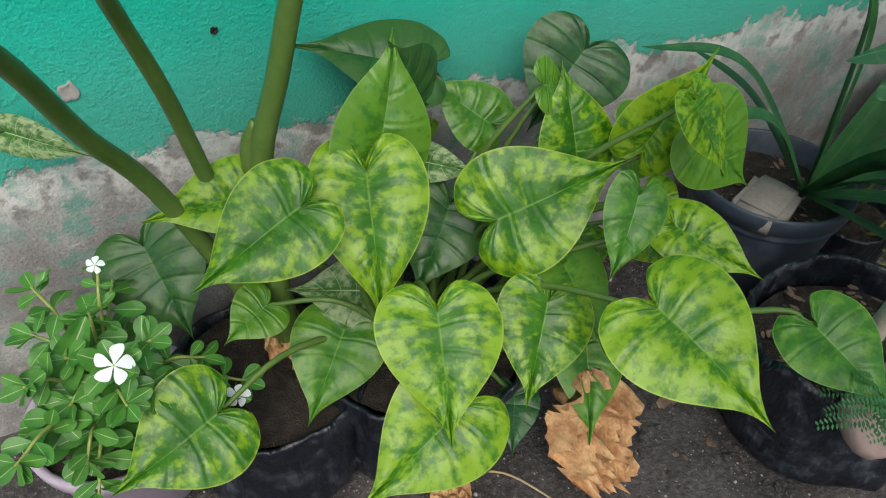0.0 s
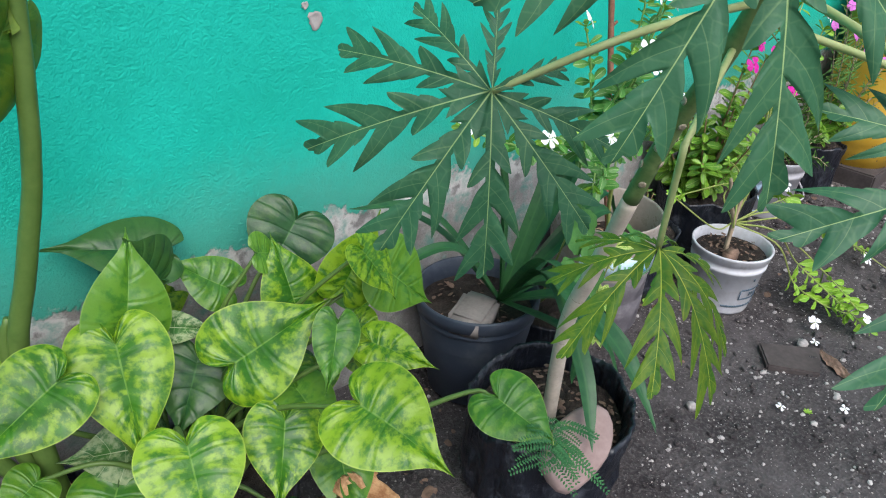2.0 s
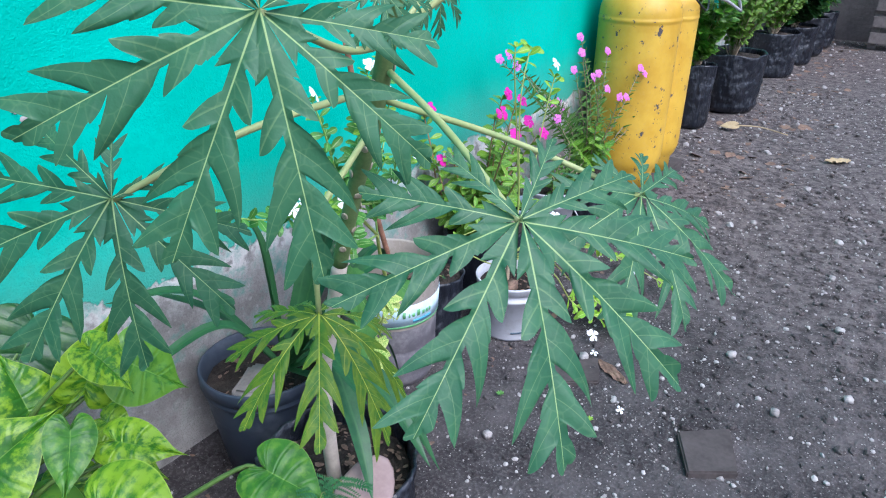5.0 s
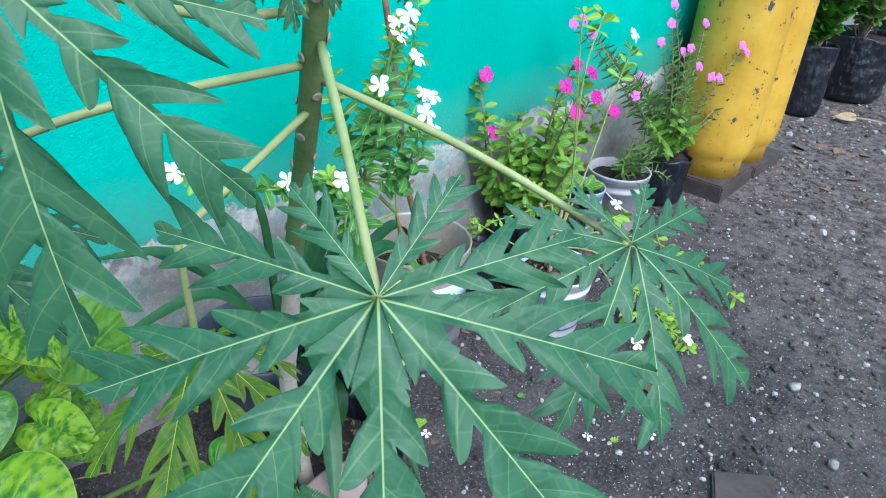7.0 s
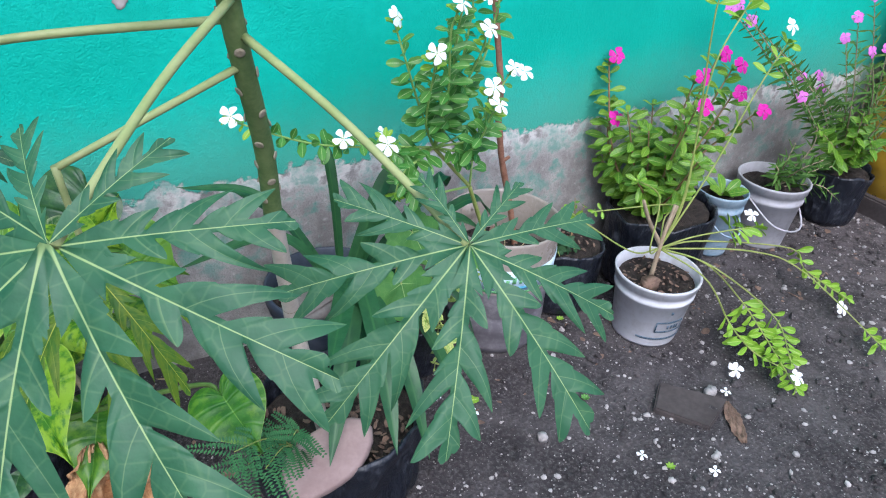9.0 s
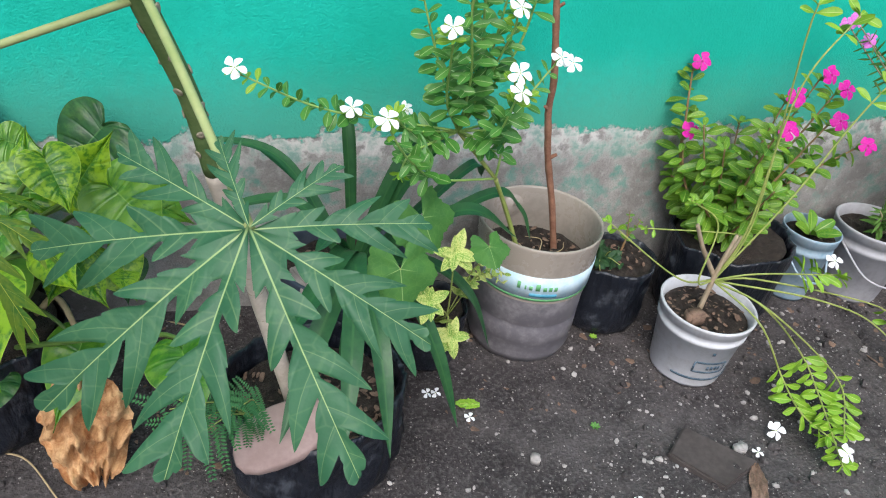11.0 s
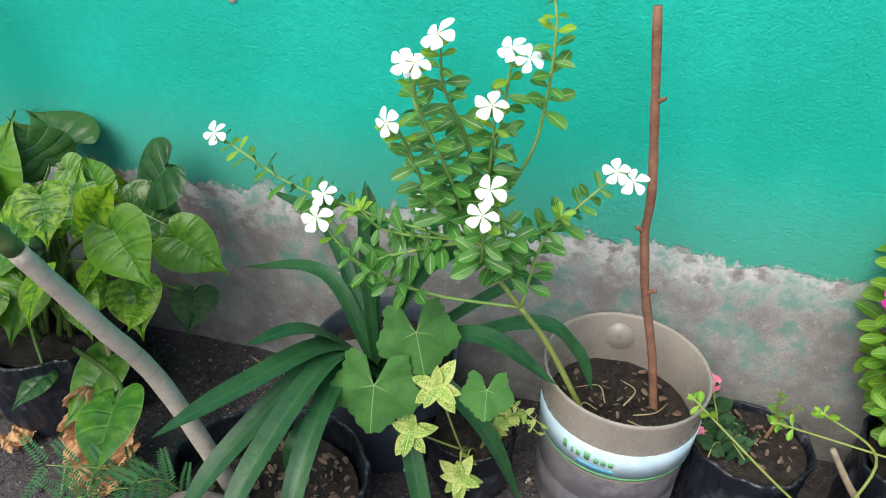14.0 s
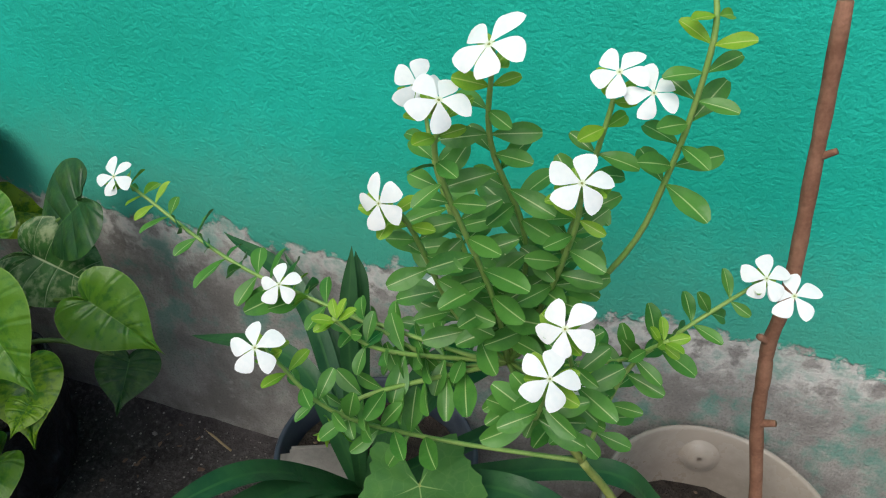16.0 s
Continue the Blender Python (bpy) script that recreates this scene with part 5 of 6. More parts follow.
for pts in ([TR, (0.605, -0.335, 0.27), (0.625, -0.33, 0.36)], [TR, (0.62, -0.325, 0.26), (0.66, -0.31, 0.34)], [(0.61, -0.33, 0.25), (0.55, -0.33, 0.33), (0.505, -0.335, 0.40)]):
    part("stem", tube_mesh("stem", pts, 0.006, 0.004, M_TWIG, 14, 8, 0.08), tub, "woody base")
rock("stone", (0.565, -0.365, 0.168), (0.042, 0.03, 0.035), M_CHIPS, 9, tub, "brown stone on the soil")


def runner(pts, seed, leaves=None, blossoms=(), size=0.046, start=0.72, mat=None):
    leafy_stem(tub, [(0.61, -0.33, 0.24), *pts], 0.0026, 0.0016, VINCA_YOUNG, VINCA_YOUNG, size, start, 0.020, mat, seed, taper=0.2)
    for i, (p, f) in enumerate(blossoms):
        flower(tub, p, f, 0.021, M_WHITE, M_STEM, seed + i)


runner([(0.883, -0.401, 0.200), (1.062, -0.456, 0.120), (1.098, -0.700, 0.030)], 1, start=0.93)
runner([(0.70, -0.36, 0.27), (0.983, -0.341, 0.220)], 2, blossoms=(((0.961, -0.321, 0.250), (0, -0.6, 0.8)),), start=0.6)
runner([(0.72, -0.36, 0.25), (1.135, -0.364, 0.120), (1.158, -0.414, 0.070), (1.173, -0.546, 0.050)], 3, blossoms=(((1.120, -0.566, 0.050), (-0.1, -0.7, 0.6)),), start=0.74)
runner([(0.68, -0.42, 0.23), (0.820, -0.454, 0.100), (0.811, -0.548, 0.060), (0.749, -0.705, 0.030)], 4, blossoms=(((0.672, -0.593, 0.030), (-0.2, -0.6, 0.8)), ((0.764, -0.690, 0.050), (0, -0.5, 0.9))), start=0.55)
runner([(0.70, -0.43, 0.22), (0.884, -0.521, 0.070), (0.798, -0.645, 0.050)], 5, start=0.7)
runner([(0.67, -0.44, 0.2), (0.754, -0.485, 0.070), (0.742, -0.573, 0.050), (0.767, -0.640, 0.040)], 6, start=0.6)
runner([(0.652, -0.330, 0.389), (0.602, -0.320, 0.765), (0.596, -0.320, 0.844)], 7, start=0.97)
runner([(0.721, -0.330, 0.436), (0.812, -0.320, 0.618), (0.884, -0.310, 0.720)], 8, start=0.85, blossoms=(((0.867, -0.320, 0.761), (0, -0.8, 0.5)),))
runner([(0.634, -0.340, 0.383), (0.624, -0.330, 0.682), (0.724, -0.300, 0.821)], 9, start=0.93)
runner([(0.54, -0.36, 0.27), (0.563, -0.330, 0.391), (0.473, -0.330, 0.458)], 10, start=0.97, size=0.024)
runner([(0.52, -0.32, 0.25), (0.332, -0.270, 0.384)], 11, start=0.9, size=0.024)
runner([(0.70, -0.25, 0.26), (0.716, -0.250, 0.299), (0.472, -0.220, 0.318)], 12, start=0.95, size=0.024)

# ---- smaller buckets and pots further along the wall ----
blue = bucket("small_blue_bucket", (1.085, -0.13, 0), 0.076, 0.21, M_BUCKET_BLUE, "small bluish bucket with a leafy seedling", 0.88, handle=True)
for i in range(6):
    a = i * 1.05
    part("leaf", VINCA_PINK, blue, "", turn_to((1.085, -0.13, 0.185), (math.cos(a), math.sin(a) - 0.2, 0.9), (0, -0.6, 0.8), 0.075))
grey = bucket("grey_bucket", (1.29, -0.15, 0), 0.11, 0.22, M_BUCKET_GREY, "dusty grey-white bucket with a drooping narrow-leaved plant", 0.85, handle=True)
pot = thing("ruellia_plant", (1.64, -0.16, 0), "airy narrow-leaved plant with mauve flowers in a black bag", "potted plant")
bag((1.64, -0.16, 0), 0.094, 0.19, pot, 51)


def airy(parent, root, tip, seed, blossoms=0, size=0.05, gap=0.016, start=0.25, leaf=None, mat=None):
    poses = []
    mid = vec(root).lerp(vec(tip), 0.5) + Vector((0.03 * math.sin(seed * 3), -0.02, 0.03))
    leafy_stem(parent, [root, mid, tip], 0.003, 0.0012, NARROW, None, size, start, gap, M_TWIG, seed, 1.2, poses, tuft=False)
    join_leaves(parent, "foliage", mat or M_NARROW, leaf or NARROW, poses)
    rnd = random.Random(seed)
    for k in range(blossoms):
        flower(parent, vec(tip) + Vector((rnd.uniform(-0.05, 0.05), rnd.uniform(-0.04, 0), rnd.uniform(-0.06, 0.01))) * (k > 0), (rnd.uniform(-0.6, 0.0), -0.8, 0.4), 0.0165, M_MAUVE, M_MAUVE, seed + k)


for seed, tip in enumerate(((1.25, -0.2, 0.36), (1.37, -0.18, 0.38), (1.32, -0.26, 0.32), (1.42, -0.24, 0.27), (1.21, -0.19, 0.29), (1.43, -0.28, 0.18))):
    airy(grey, (1.30, -0.15, 0.18), tip, seed + 100, 0, 0.06, 0.013)
for seed, (tip, n) in enumerate((((1.499, -0.220, 0.621), 2), ((1.755, -0.300, 0.613), 2), ((1.951, -0.320, 0.534), 1), ((1.480, -0.320, 0.549), 2), ((1.458, -0.150, 0.754), 1), ((1.626, -0.200, 0.686), 1), ((1.381, -0.120, 0.523), 2), ((1.237, -0.250, 0.736), 1), ((1.369, -0.250, 0.633), 1), ((1.304, -0.200, 0.662), 1), ((1.250, -0.150, 0.542), 2), ((0.891, -0.150, 0.766), 1), ((0.952, -0.150, 0.722), 1), ((0.928, -0.100, 0.741), 1), ((1.147, -0.120, 0.626), 0), ((1.678, -0.300, 0.376), 0))):
    airy(pot, (1.63, -0.16, 0.17), tip, seed + 200, n, 0.045, 0.02, 0.3)
for seed, tip in enumerate(((1.448, -0.200, 0.399), (1.475, -0.240, 0.437), (1.534, -0.260, 0.344), (1.345, -0.200, 0.387))):
    airy(pot, (1.63, -0.16, 0.17), tip, seed + 300, 0, 0.06, 0.022, 0.2, SHRUB, M_VINCA_PINK)

# ---- gas cylinders ----
def gas_tank(at, label, lean):
    t = thing("gas_cylinder", at, label, "gas cylinder", "yellow gas cylinders")
    r = 0.168
    prof = [(0.003, 0.07), (0.09, 0.05), (0.13, 0.03), (0.134, 0.0), (0.138, 0.0), (0.139, 0.06), (0.155, 0.085), (0.166, 0.12), (r * 0.99, 0.14), (r, 0.16), (r, 0.165), (r, 0.69), (r, 0.699), (r + 0.002, 0.702), (r + 0.002, 0.712), (r, 0.715), (r, 0.722), (r * 0.998, 0.735), (r * 0.98, 0.755), (0.150, 0.79), (0.125, 0.815), (0.08, 0.83), (0.003, 0.835)]
    v, f = lathe(prof, 56)
    part("body", mesh("body", v, f, M_TANK, [(0.5, 0.5)] * len(v)), t, "", Matrix.Translation(at) @ Matrix.Rotation(lean, 4, "Y"))
    v, f = lathe([(0.113, 0.80), (0.116, 0.80), (0.110, 0.93), (0.114, 0.98), (0.110, 0.98), (0.106, 0.93)], 44)
    part("collar", mesh("collar", v, f, M_BLACK, [(0.5, 0.5)] * len(v)), t, "black valve collar", Matrix.Translation(at) @ Matrix.Rotation(lean, 4, "Y"))
    v, f = lathe([(0.003, 0.83), (0.03, 0.83), (0.03, 0.87), (0.018, 0.875), (0.018, 0.92), (0.028, 0.922), (0.028, 0.95), (0.003, 0.955)], 16)
    part("valve", mesh("valve", v, f, M_BLACK, [(0.5, 0.5)] * len(v)), t, "", Matrix.Translation(at))
    return t


gas_tank((1.94, -0.21, 0.075), "tall yellow gas cylinder with chipped paint and black collar", 0.0)
gas_tank((2.26, -0.20, 0.055), "second yellow gas cylinder with chipped paint standing behind", 0.0)
for x, z in ((1.94, 0.075), (2.305, 0.055)):
    tagged(new("plinth_block", slab("plinth_block", x - 0.165, x + 0.165, -0.36, -0.03, -0.02, z, M_TILE)), "weathered dark plank under a gas cylinder", "block", "plinths")
cable = thing("cable", (2.1, -0.33, 0.9), "loose grey cable hooked over the cylinder collars", "cable")
for pts in ([(1.98, -0.33, 0.95), (2.15, -0.38, 0.86), (2.45, -0.42, 0.83), (2.70, -0.46, 0.76)], [(2.48, -0.42, 0.87), (2.62, -0.45, 0.83), (2.70, -0.46, 0.76)]):
    part("wire", tube_mesh("wire", pts, 0.008, 0.007, M_WIRE, 18, 7), cable)
part("wire", tube_mesh("wire", [(1.9, -0.33, 0.97), (2.1, -0.40, 0.84), (2.22, -0.41, 0.80), (2.36, -0.38, 0.84)], 0.004, 0.004, M_BLACK, 16, 6), cable)

# ---- shrubs in bags along the far part of the wall ----
def shrub(at, r, h, size, seed, label, leaf_len=0.07, leaf=None, mat=None, height=0.5, n=14, wide=0.3):
    s = thing("bagged_shrub", at, label, "potted plant", "shrubs in black bags")
    bag(at, r, h, s, seed)
    rnd = random.Random(seed)
    poses = []
    for i in range(n):
        a = rnd.uniform(0, 6.28)
        rr = wide * math.sqrt(rnd.random())
        tip = (at[0] + rr * math.cos(a), min(-0.03, at[1] + rr * math.sin(a)), h + height * rnd.uniform(0.35, 1.0))
        leafy_stem(s, [(at[0], at[1], h * 0.8), (at[0] + 0.3 * rr * math.cos(a), at[1] + 0.2 * rr * math.sin(a), h + 0.12), tip], 0.004, 0.0015, SHRUB, None, leaf_len, 0.2, 0.03, M_TWIG, rnd.randint(0, 9999), 1.0, poses, tuft=False)
    join_leaves(s, "foliage", mat or M_SHRUB, leaf or SHRUB, poses)


shrub((3.36, -0.15, 0), 0.11, 0.38, 1, 61, "dark potted shrub with broad leaves beside the gas cylinders", 0.10, None, M_ALO_GREEN, 0.75, 18, 0.28)
shrub((3.98, -0.23, 0), 0.20, 0.38, 1, 62, "feathery green shrub in a creased black grow bag", 0.06, None, None, 1.0, 36, 0.48)
shrub((5.40, -0.25, 0), 0.20, 0.36, 1, 63, "feathery green shrub in a creased black grow bag", 0.065, None, None, 0.95, 34, 0.48)
shrub((6.15, -0.30, 0), 0.2, 0.34, 1, 64, "large-leaved shrub in a black grow bag", 0.17, None, M_ALO_DARK, 0.9, 30, 0.5)
shrub((6.75, -0.32, 0), 0.2, 0.36, 1, 65, "large-leaved shrub in a black grow bag", 0.17, None, M_ALO_GREEN, 0.75, 20, 0.45)
shrub((7.35, -0.35, 0), 0.2, 0.36, 1, 66, "large-leaved shrub in a black grow bag", 0.15, None, M_ALO_DARK, 0.8, 18, 0.45)
crate = thing("timber_crate", (7.95, -1.1, 0), "old grey slatted timber crate against the far wall", "crate")
for k in range(4):
    part("slat", slab("slat", 7.5, 7.56, -1.75, -0.86, 0.06 + k * 0.16, 0.17 + k * 0.16, M_CRATE), crate)
for y in (-1.7, -0.9):
    part("post", slab("post", 7.56, 7.62, y - 0.04, y + 0.04, 0.0, 0.72, M_CRATE), crate)
part("slat", slab("slat", 7.4, 7.9, -1.8, -0.82, 0.72, 0.76, M_CRATE), crate)

# ---- white periwinkle at the near end ----
corner = thing("low_periwinkle", (-1.24, -0.22, 0), "low bushy white periwinkle in a pale mauve pot", "potted plant")
vessel("pot", (-1.27, -0.12, 0), [(0.003, 0.0), (0.08, 0.0), (0.085, 0.005), (0.11, 0.13), (0.115, 0.135), (0.117, 0.155), (0.113, 0.159), (0.106, 0.155), (0.10, 0.11)], M_PURPLE, corner)
soil_disc((-1.27, -0.12, 0.135), 0.105, corner, 4)
def low(tip, seed, blossom=False, size=0.052, r=0.02):
    tip = vec(tip)
    leafy_stem(corner, [(-1.27, -0.13, 0.13), vec(tip).lerp(Vector((-1.25, -0.18, 0.2)), 0.45) + Vector((0, 0, 0.04)), tip], 0.003, 0.0016, VINCA_BROAD, VINCA_BROAD, size, 0.25, 0.024, seed=seed, lie=0.8)
    if blossom:
        flower(corner, tip + Vector((0, -0.01, 0.012)), (0.1, -0.7, 0.7), r, M_WHITE, M_STEM, seed)
low((-1.219, -0.260, 0.389), 1, True)
low((-1.118, -0.240, 0.256), 2, True, 0.04, 0.014)
low((-1.223, -0.120, 0.400), 3, True, 0.03, 0.01)
low((-1.297, -0.100, 0.379), 10)
low((-1.274, -0.200, 0.358), 11)
low((-1.307, -0.260, 0.318), 12)
low((-1.315, -0.220, 0.353), 13)
low((-1.282, -0.280, 0.275), 14)
low((-1.186, -0.220, 0.368), 15)
low((-1.191, -0.250, 0.314), 16)
low((-1.141, -0.200, 0.294), 17)
low((-1.246, -0.140, 0.359), 18)
low((-1.303, -0.160, 0.366), 19)
low((-1.224, -0.270, 0.336), 20)
low((-1.280, -0.240, 0.328), 21)
low((-1.280, -0.300, 0.245), 22)
low((-1.220, -0.080, 0.341), 23)
low((-1.104, -0.220, 0.253), 24)
low((-1.328, -0.300, 0.337), 25)
part("leaf", VINCA_LEAF, corner, "long narrow leaf", turn_to((-1.330, -0.220, 0.264), vec((-1.232, -0.200, 0.423)) - vec((-1.330, -0.220, 0.264)), (0, -0.8, 0.6), 0.15, 0.55))

# ---- fallen things on the ground ----
def crumpled(name, at, size, label, seed, mat, upright=False, category="dead leaf"):
    rnd = random.Random(seed)
    n = 26
    v, f, uv = [], [], []
    off = Vector((seed * 3.1, 0, 0))
    for j in range(n + 1):
        for i in range(n + 1):
            x, y = i / n * 2 - 1, j / n * 2 - 1
            w = 0.35 + 0.65 * max(0, 1 - abs(y) ** 2.2) + 0.14 * noise.noise(off + Vector((y * 5, x, 1)))
            q = Vector((x * 2.0, y * 2.0, 0)) + off
            z = 0.26 * noise.noise(q * 1.4) + 0.20 * (1 - 2 * abs(noise.noise(q * 1.9))) + 0.07 * (1 - 2 * abs(noise.noise(q * 4.0)))
            v.append((x * w * size[0], y * size[1], z * size[2]))
            uv.append((x, j / n))
    for j in range(n):
        for i in range(n):
            a = j * (n + 1) + i
            f.append((a, a + 1, a + n + 2, a + n + 1))
    ob = new(name, mesh(name, v, f, mat, uv))
    ob.matrix_basis = Matrix.Translation(at) @ (Euler((radians(62), 0, radians(8))).to_matrix().to_4x4() if upright else Matrix.Rotation(seed, 4, "Z"))
    return tagged(ob, label, category)


crumpled("dead_leaf", (-0.672, -0.350, 0.09), (0.072, 0.105, 0.20), "large crumpled orange-brown dead leaf hanging beside the bag", 1, M_DEAD, True)
part_y = thing("dead_stalk", (-0.66, -0.30, 0.2), "limp yellow-brown dead stalk hanging from the heart-leaved plant", "dead stalk")
part("stalk", tube_mesh("stalk", [(-0.74, -0.22, 0.24), (-0.69, -0.26, 0.30), (-0.66, -0.30, 0.20), (-0.655, -0.33, 0.12)], 0.006, 0.004, M_STRAW, 14, 6), part_y)
crumpled("dead_leaf", (-1.040, -0.130, 0.202), (0.03, 0.075, 0.06), "brown dead sheath among the stalks", 2, M_DEAD, True)
crumpled("dead_leaf", (-0.881, -0.352, 0.020), (0.03, 0.04, 0.05), "small curled brown dead leaf on the soil", 3, M_DEAD)
crumpled("dead_leaf", (3.05, -1.02, 0.010), (0.03, 0.07, 0.04), "dry tan leaf lying out on the yard soil", 0.7, M_STRAW)
crumpled("dead_leaf", (0.552, -0.698, 0.008), (0.018, 0.062, 0.02), "dry brown leaf on the soil", 2.6, M_CHIPS)
crumpled("dead_leaf", (0.198, -0.219, 0.006), (0.013, 0.045, 0.015), "dry reddish leaf by the jug", 1.2, M_CHIPS)
crumpled("dead_leaf", (0.047, -0.375, 0.006), (0.014, 0.026, 0.015), "yellowing leaf fallen on the soil", 1.3, M_VINCA_YOUNG)


wrapper = thing("snack_wrapper", (-0.235, -0.075, 0.0), "small crumpled red and white wrapper on the soil", "litter")
for k, m in enumerate((M_ROSE, M_WHITE)):
    v, f = lathe([(0.001, 0.0), (0.013, 0.002), (0.016, 0.010), (0.010, 0.017), (0.001, 0.019)], 14, 0.9, 5 + k)
    part("foil", mesh("foil", moved(v, (-0.240 + 0.018 * k, -0.075, 0.008)), f, m, [(0.5, 0.6)] * len(v)), wrapper)
yellow_leaf = thing("fallen_yellow_leaf", (3.42, -0.42, 0.0), "yellowed fallen leaf with a long stalk on the soil", "dead leaf")
heart_leaf(yellow_leaf, (3.42, -0.42, 0.03), (3.39, -0.33, 0.02), M_STRAW, 71, 0.34, facing=(-0.3, -0.5, 0.8))
part("stalk", tube_mesh("stalk", [(3.42, -0.42, 0.03), (3.46, -0.56, 0.030), (3.43, -0.72, 0.015)], 0.005, 0.003, M_STRAW, 10, 6), yellow_leaf)


def tile(name, a, b, c, d, label):
    top = [vec(a), vec(b), vec(c), vec(d)]
    mid = sum(top, Vector()) / 4
    bm = bmesh.new()
    vs = [bm.verts.new((p.x - mid.x, p.y - mid.y, z)) for z in (-0.02, 0.014) for p in top]
    for q in ((3, 2, 1, 0), (4, 5, 6, 7), (0, 1, 5, 4), (1, 2, 6, 5), (2, 3, 7, 6), (3, 0, 4, 7)):
        bm.faces.new([vs[i] for i in q])
    bmesh.ops.recalc_face_normals(bm, faces=bm.faces)
    bmesh.ops.bevel(bm, geom=bm.edges, offset=0.004, segments=2, affect="EDGES")
    me = bpy.data.meshes.new(name)
    bm.to_mesh(me), bm.free()
    me.materials.append(M_TILE)
    ob = new(name, me)
    ob.location = (mid.x, mid.y, 0.0)
    return tagged(ob, label, "tile", "broken tiles on the soil")


tile("broken_tile", (0.487, -0.528, 0.000), (0.413, -0.586, 0.000), (0.484, -0.687, 0.000), (0.595, -0.645, 0.000), "flat dark broken tile half sunk in damp soil")
tile("broken_tile", (0.401, -0.920, 0.000), (0.485, -1.026, 0.000), (0.334, -1.077, 0.000), (0.270, -0.980, 0.000), "square dark tile lying on the soil")


def fallen(at, seed):
    f = thing("fallen_flower", at, "wilted white flower fallen on the soil", "flower", "fallen white flowers")
    flower(f, vec(at) + Vector((0, 0, 0.008)), (0.3 * math.sin(seed), -0.3, 1), 0.012, M_WHITE, M_STEM, seed, 4)


for k, p in enumerate(((0.292, -0.675, 0.006), (-0.116, -0.219, 0.006), (-0.032, -0.334, 0.006), (0.038, -0.415, 0.006), (-0.013, -0.336, 0.006), (0.401, -0.776, 0.006), (0.607, -0.624, 0.006))):
    fallen(p, k)

rnd = random.Random(77)
PEBBLES = []
for k in range(5):
    bm = bmesh.new()
    bmesh.ops.create_icosphere(bm, subdivisions=1, radius=1)
    for v in bm.verts:
        v.co *= 1 + 0.35 * noise.noise(v.co * 1.3 + Vector((k * 5, 0, 0)))
        v.co.z *= 0.65
    PEBBLES.append(([v.co.copy() for v in bm.verts], [tuple(v.index for v in f.verts) for f in bm.faces]))
    bm.free()


def scatter(name, count, area, sizes, mat, label, category, seed, flat=1.0):
    r = random.Random(seed)
    b = Build()
    for i in range(count):
        x, y = r.uniform(area[0], area[1]), r.uniform(area[2], area[3])
        s = sizes[0] + (sizes[1] - sizes[0]) * r.random() ** 5
        vs, fs = PEBBLES[i % 5]
        m = Matrix.Translation((x, y, hump(x, y) + s * 0.25 * flat)) @ Euler((r.uniform(-0.4, 0.4), r.uniform(-0.4, 0.4), r.uniform(0, 6.3))).to_matrix().to_4x4() @ Matrix.Diagonal((s, s * r.uniform(0.5, 1.0), s * flat, 1))
        b.add([m @ v for v in vs], fs)
    tagged(new(name, b.mesh(name, mat, False)), label, category, kind="stuff")


scatter("pebbles", 1500, (-1.3, 2.0, -1.5, -0.02), (0.0015, 0.0065), M_PEBBLE, "pale grit and pebbles scattered on the soil", "gravel", 1)
scatter("pebbles", 1300, (1.8, 8.0, -2.2, -0.02), (0.003, 0.022), M_PEBBLE, "pale rubble and pebbles scattered along the yard", "gravel", 2)
scatter("soil_clods", 6000, (-1.3, 2.6, -1.5, -0.02), (0.002, 0.012), M_SOIL, "dark crumbs and clods of soil", "soil", 3)
scatter("yard_grit", 5000, (0.3, 4.8, -1.9, -0.1), (0.0018, 0.010), M_PEBBLE, "fine pale grit over the yard soil", "gravel", 14)
scatter("yard_clods", 3000, (0.3, 5.0, -1.9, -0.1), (0.003, 0.018), M_SOIL, "dark lumps over the yard soil", "soil", 15)
scatter("pale_grit", 600, (-0.12, 0.5, -1.15, -0.55), (0.0015, 0.007), M_PEBBLE, "patch of white grit near the papaya", "gravel", 4)
scatter("leaf_litter", 260, (-0.7, 1.9, -0.45, -0.01), (0.006, 0.022), M_CHIPS, "dry brown leaf bits below the wall", "leaf litter", 5, 0.12)
scatter("leaf_litter", 500, (2.2, 8.0, -0.9, -0.05), (0.01, 0.05), M_CHIPS, "dry brown leaf litter along the far wall foot", "leaf litter", 6, 0.1)
b = Build()
for i in range(220):
    a, r0 = rnd.uniform(0, 6.28), 0.14 * math.sqrt(rnd.random())
    x, y, s = -0.285 + r0 * math.cos(a), -0.44 + 0.9 * r0 * math.sin(a), rnd.uniform(0.004, 0.011)
    vs, fs = PEBBLES[i % 5]
    m = Matrix.Translation((x, y, 0.170 + rnd.uniform(0, 0.008))) @ Euler((rnd.uniform(-0.5, 0.5), rnd.uniform(-0.5, 0.5), a * 3)).to_matrix().to_4x4() @ Matrix.Diagonal((s, s * 0.5, s * 0.15, 1))
    b.add([m @ v for v in vs], fs)
tagged(part("litter", b.mesh("litter", M_CHIPS, False), pap), kind="stuff")
for i, p in enumerate(((1.532, -1.148, 0.000), (1.155, -1.207, 0.000), (0.830, -0.956, 0.000), (0.583, -0.604, 0.000), (0.784, -1.261, 0.000), (0.618, -1.108, 0.000), (0.573, -0.605, 0.000), (0.135, -0.538, 0.000))):
    rock("white_stone", (p[0], p[1], 0.008), (0.026 - 0.001 * i, 0.02, 0.018), M_PEBBLE, i + 20, None, "small pale stone on the soil", i * 1.3)
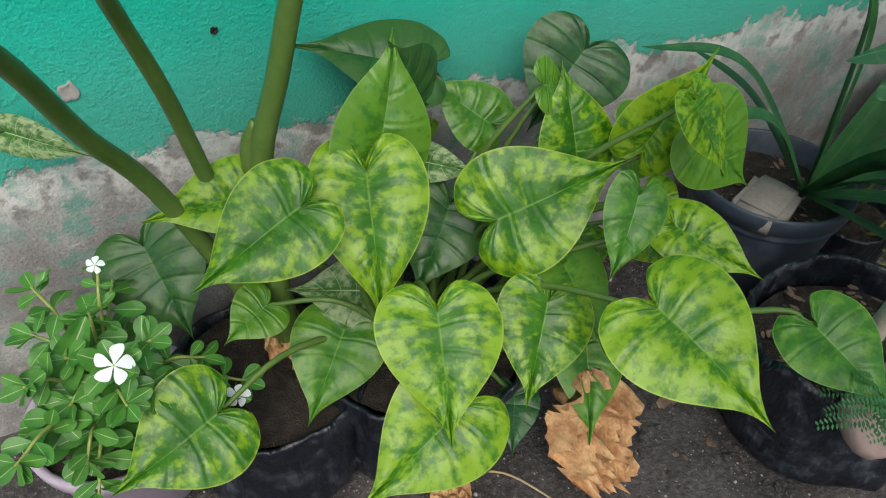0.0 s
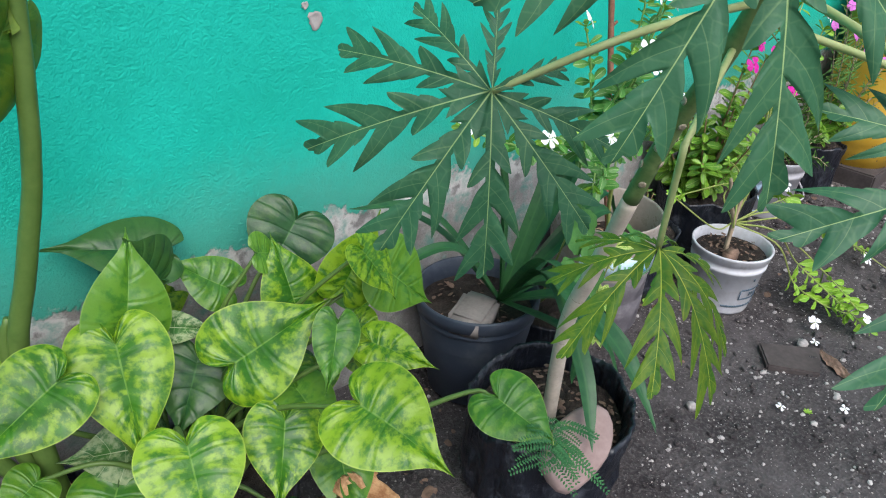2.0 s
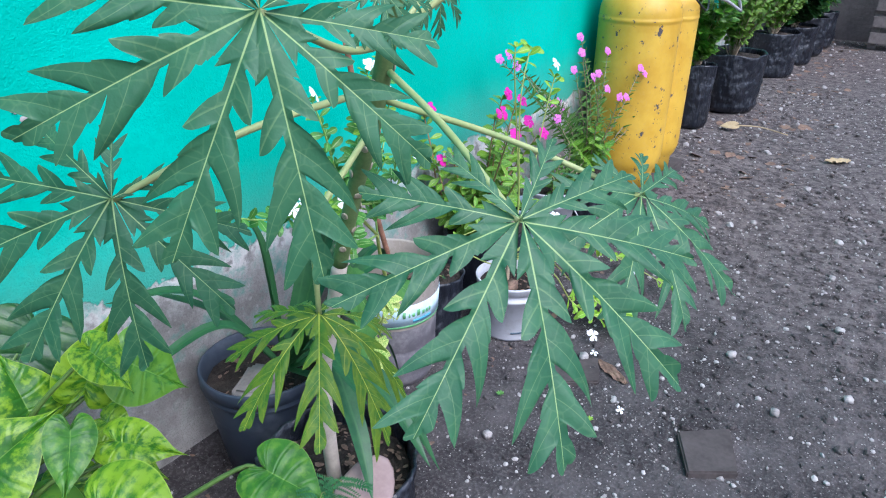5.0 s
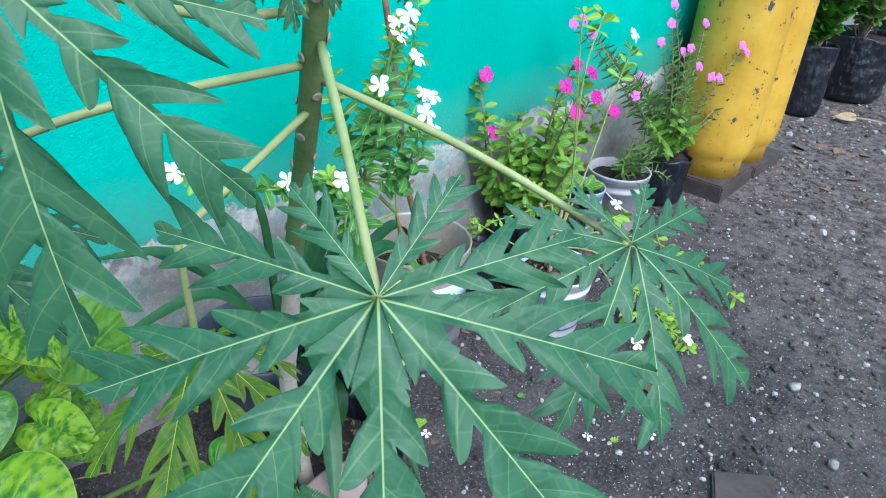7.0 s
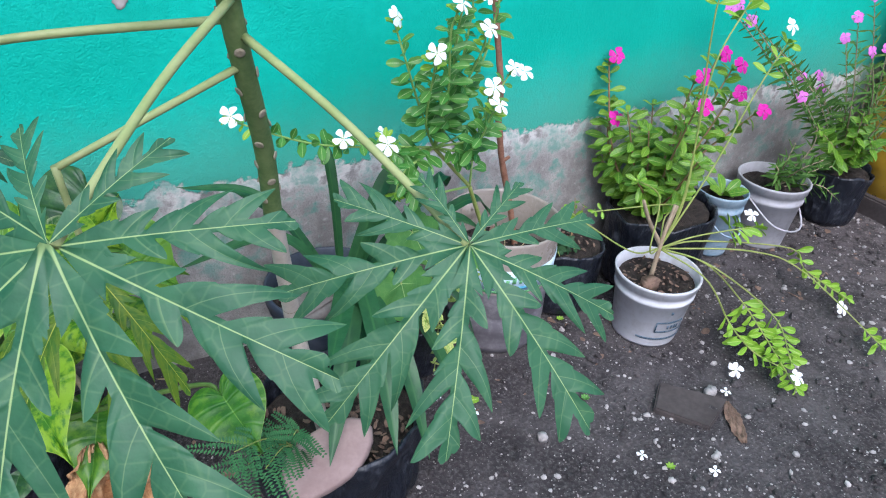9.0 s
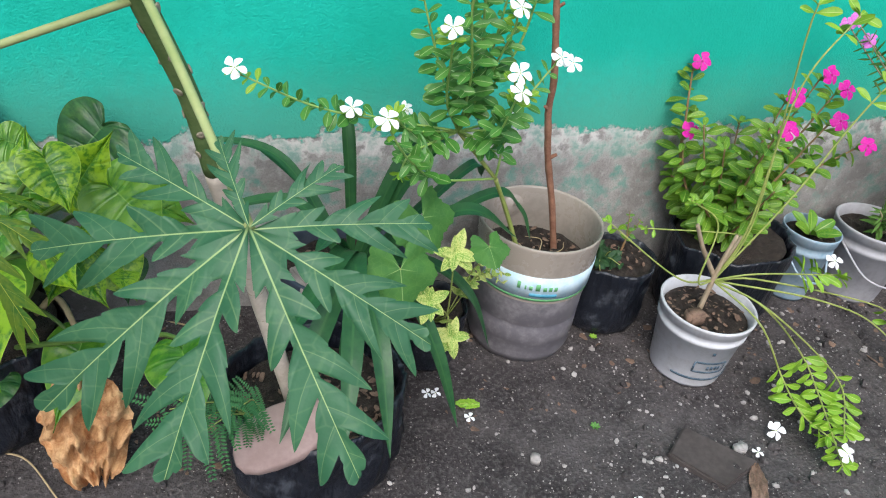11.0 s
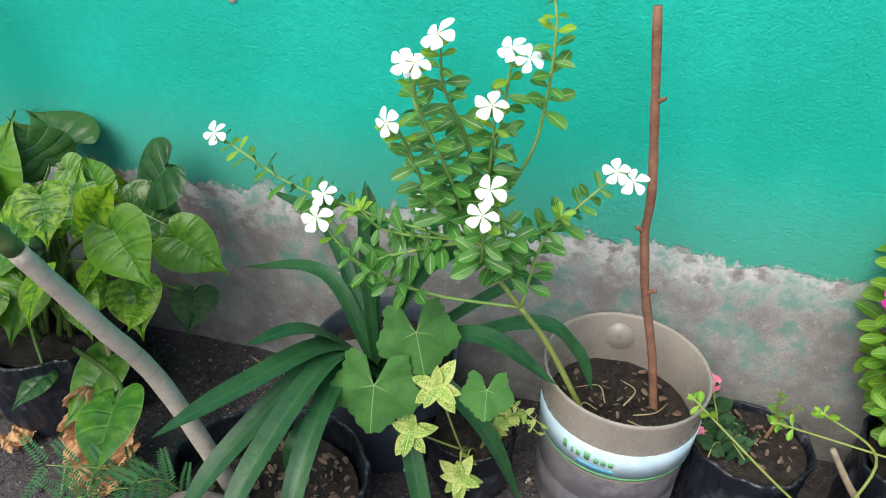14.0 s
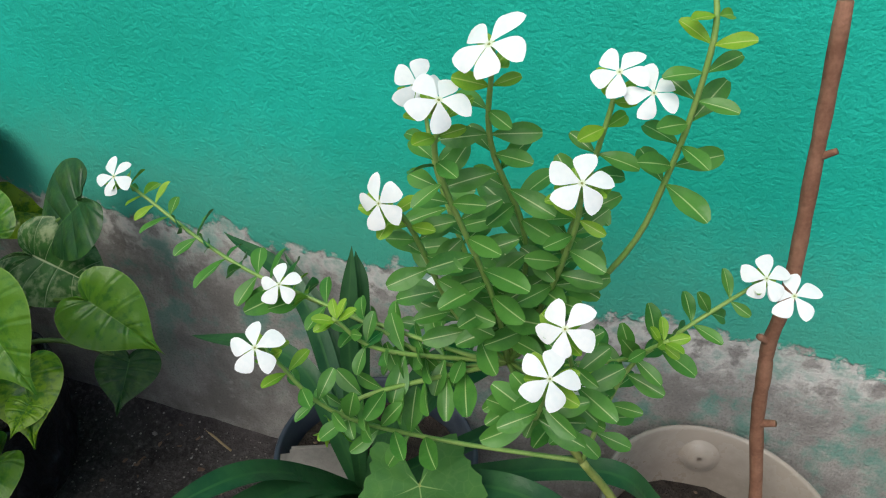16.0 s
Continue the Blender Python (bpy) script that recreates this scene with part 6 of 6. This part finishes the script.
for i, p in enumerate(((0.160, -0.211, 0.000), (0.423, -0.228, 0.000), (0.296, -0.486, 0.000), (0.329, -0.722, 0.000))):
    weed = thing("seedling_weed", (p[0], p[1], 0), "tiny green weed seedling on the soil", "weed", "weed seedlings")
    for k in range(7):
        a = k * 0.9 + i
        part("leaf", VINCA_YOUNG if i % 2 else VINCA_LEAF, weed, "", turn_to((p[0], p[1], 0.004), (math.cos(a), math.sin(a), 0.8), (0, -0.3, 1), 0.02 if i == 0 else 0.012))
def pot_litter(parent, at, r, z, n, seed):
    """Dry bits lying on the soil of a pot."""
    q = random.Random(seed)
    bits = Build()
    for i in range(n):
        a, d, k = q.uniform(0, 6.28), r * math.sqrt(q.random()), q.uniform(0.003, 0.010)
        vs, fs = PEBBLES[i % 5]
        m = Matrix.Translation((at[0] + d * math.cos(a), at[1] + d * math.sin(a), z + q.uniform(0.006, 0.014))) @ Euler((q.uniform(-0.5, 0.5), q.uniform(-0.5, 0.5), a * 3)).to_matrix().to_4x4() @ Matrix.Diagonal((k, k * 0.5, k * 0.2, 1))
        bits.add([m @ p for p in vs], fs)
    tagged(part("litter", bits.mesh("litter", M_CHIPS, False), parent), kind="stuff")


pot_litter(tub, BKC, 0.085, 0.158, 90, 31)
pot_litter(jug, JC, 0.105, 0.225, 60, 32)
pot_litter(rose, (0.475, -0.145, 0), 0.075, 0.179, 40, 33)
pot_litter(lily, PC, 0.105, 0.212, 60, 34)
straw = thing("dry_stalk", (-0.462, -0.021, 0.010), "thin dry straw stalk lying by the wall", "dry stalk")
part("stalk", tube_mesh("stalk", [(-0.705, 0.008, 0.012), (-0.575, -0.015, 0.020), (-0.493, -0.041, 0.012)], 0.003, 0.002, M_STRAW, 12, 6), straw)
straw2 = thing("dry_stalk", (-0.794, -0.336, 0.010), "thin dry straw stalk lying on the soil", "dry stalk")
part("stalk", tube_mesh("stalk", [(-0.838, -0.318, 0.010), (-0.782, -0.352, 0.012), (-0.721, -0.446, 0.008)], 0.002, 0.0015, M_STRAW, 12, 6), straw2)
# bare spots where the paint has been knocked off
for k, (p, r) in enumerate((((-0.479, 0.000, 0.827), 0.013), ((-0.498, 0.000, 0.851), 0.006), ((-1.200, 0.000, 0.551), 0.010), ((-1.036, 0.000, 0.593), 0.004))):
    v, f = lathe([(0.0003, 0.0012), (r * 0.6, 0.0010), (r * 0.9, 0.0026), (r * 1.08, 0.0004)], 16, 0.5, k + 3)
    ob = new("paint_chip", mesh("paint_chip", v, f, M_PEBBLE if k != 3 else M_DIRT, [(0.5, 0.5)] * len(v)))
    ob.matrix_basis = turn_to((p[0], -0.001, p[2]), (0, 0, 1), (0, -1, 0))
    tagged(ob, "small knocked-out hole in the teal plaster", "wall damage", "wall chips", "structure")
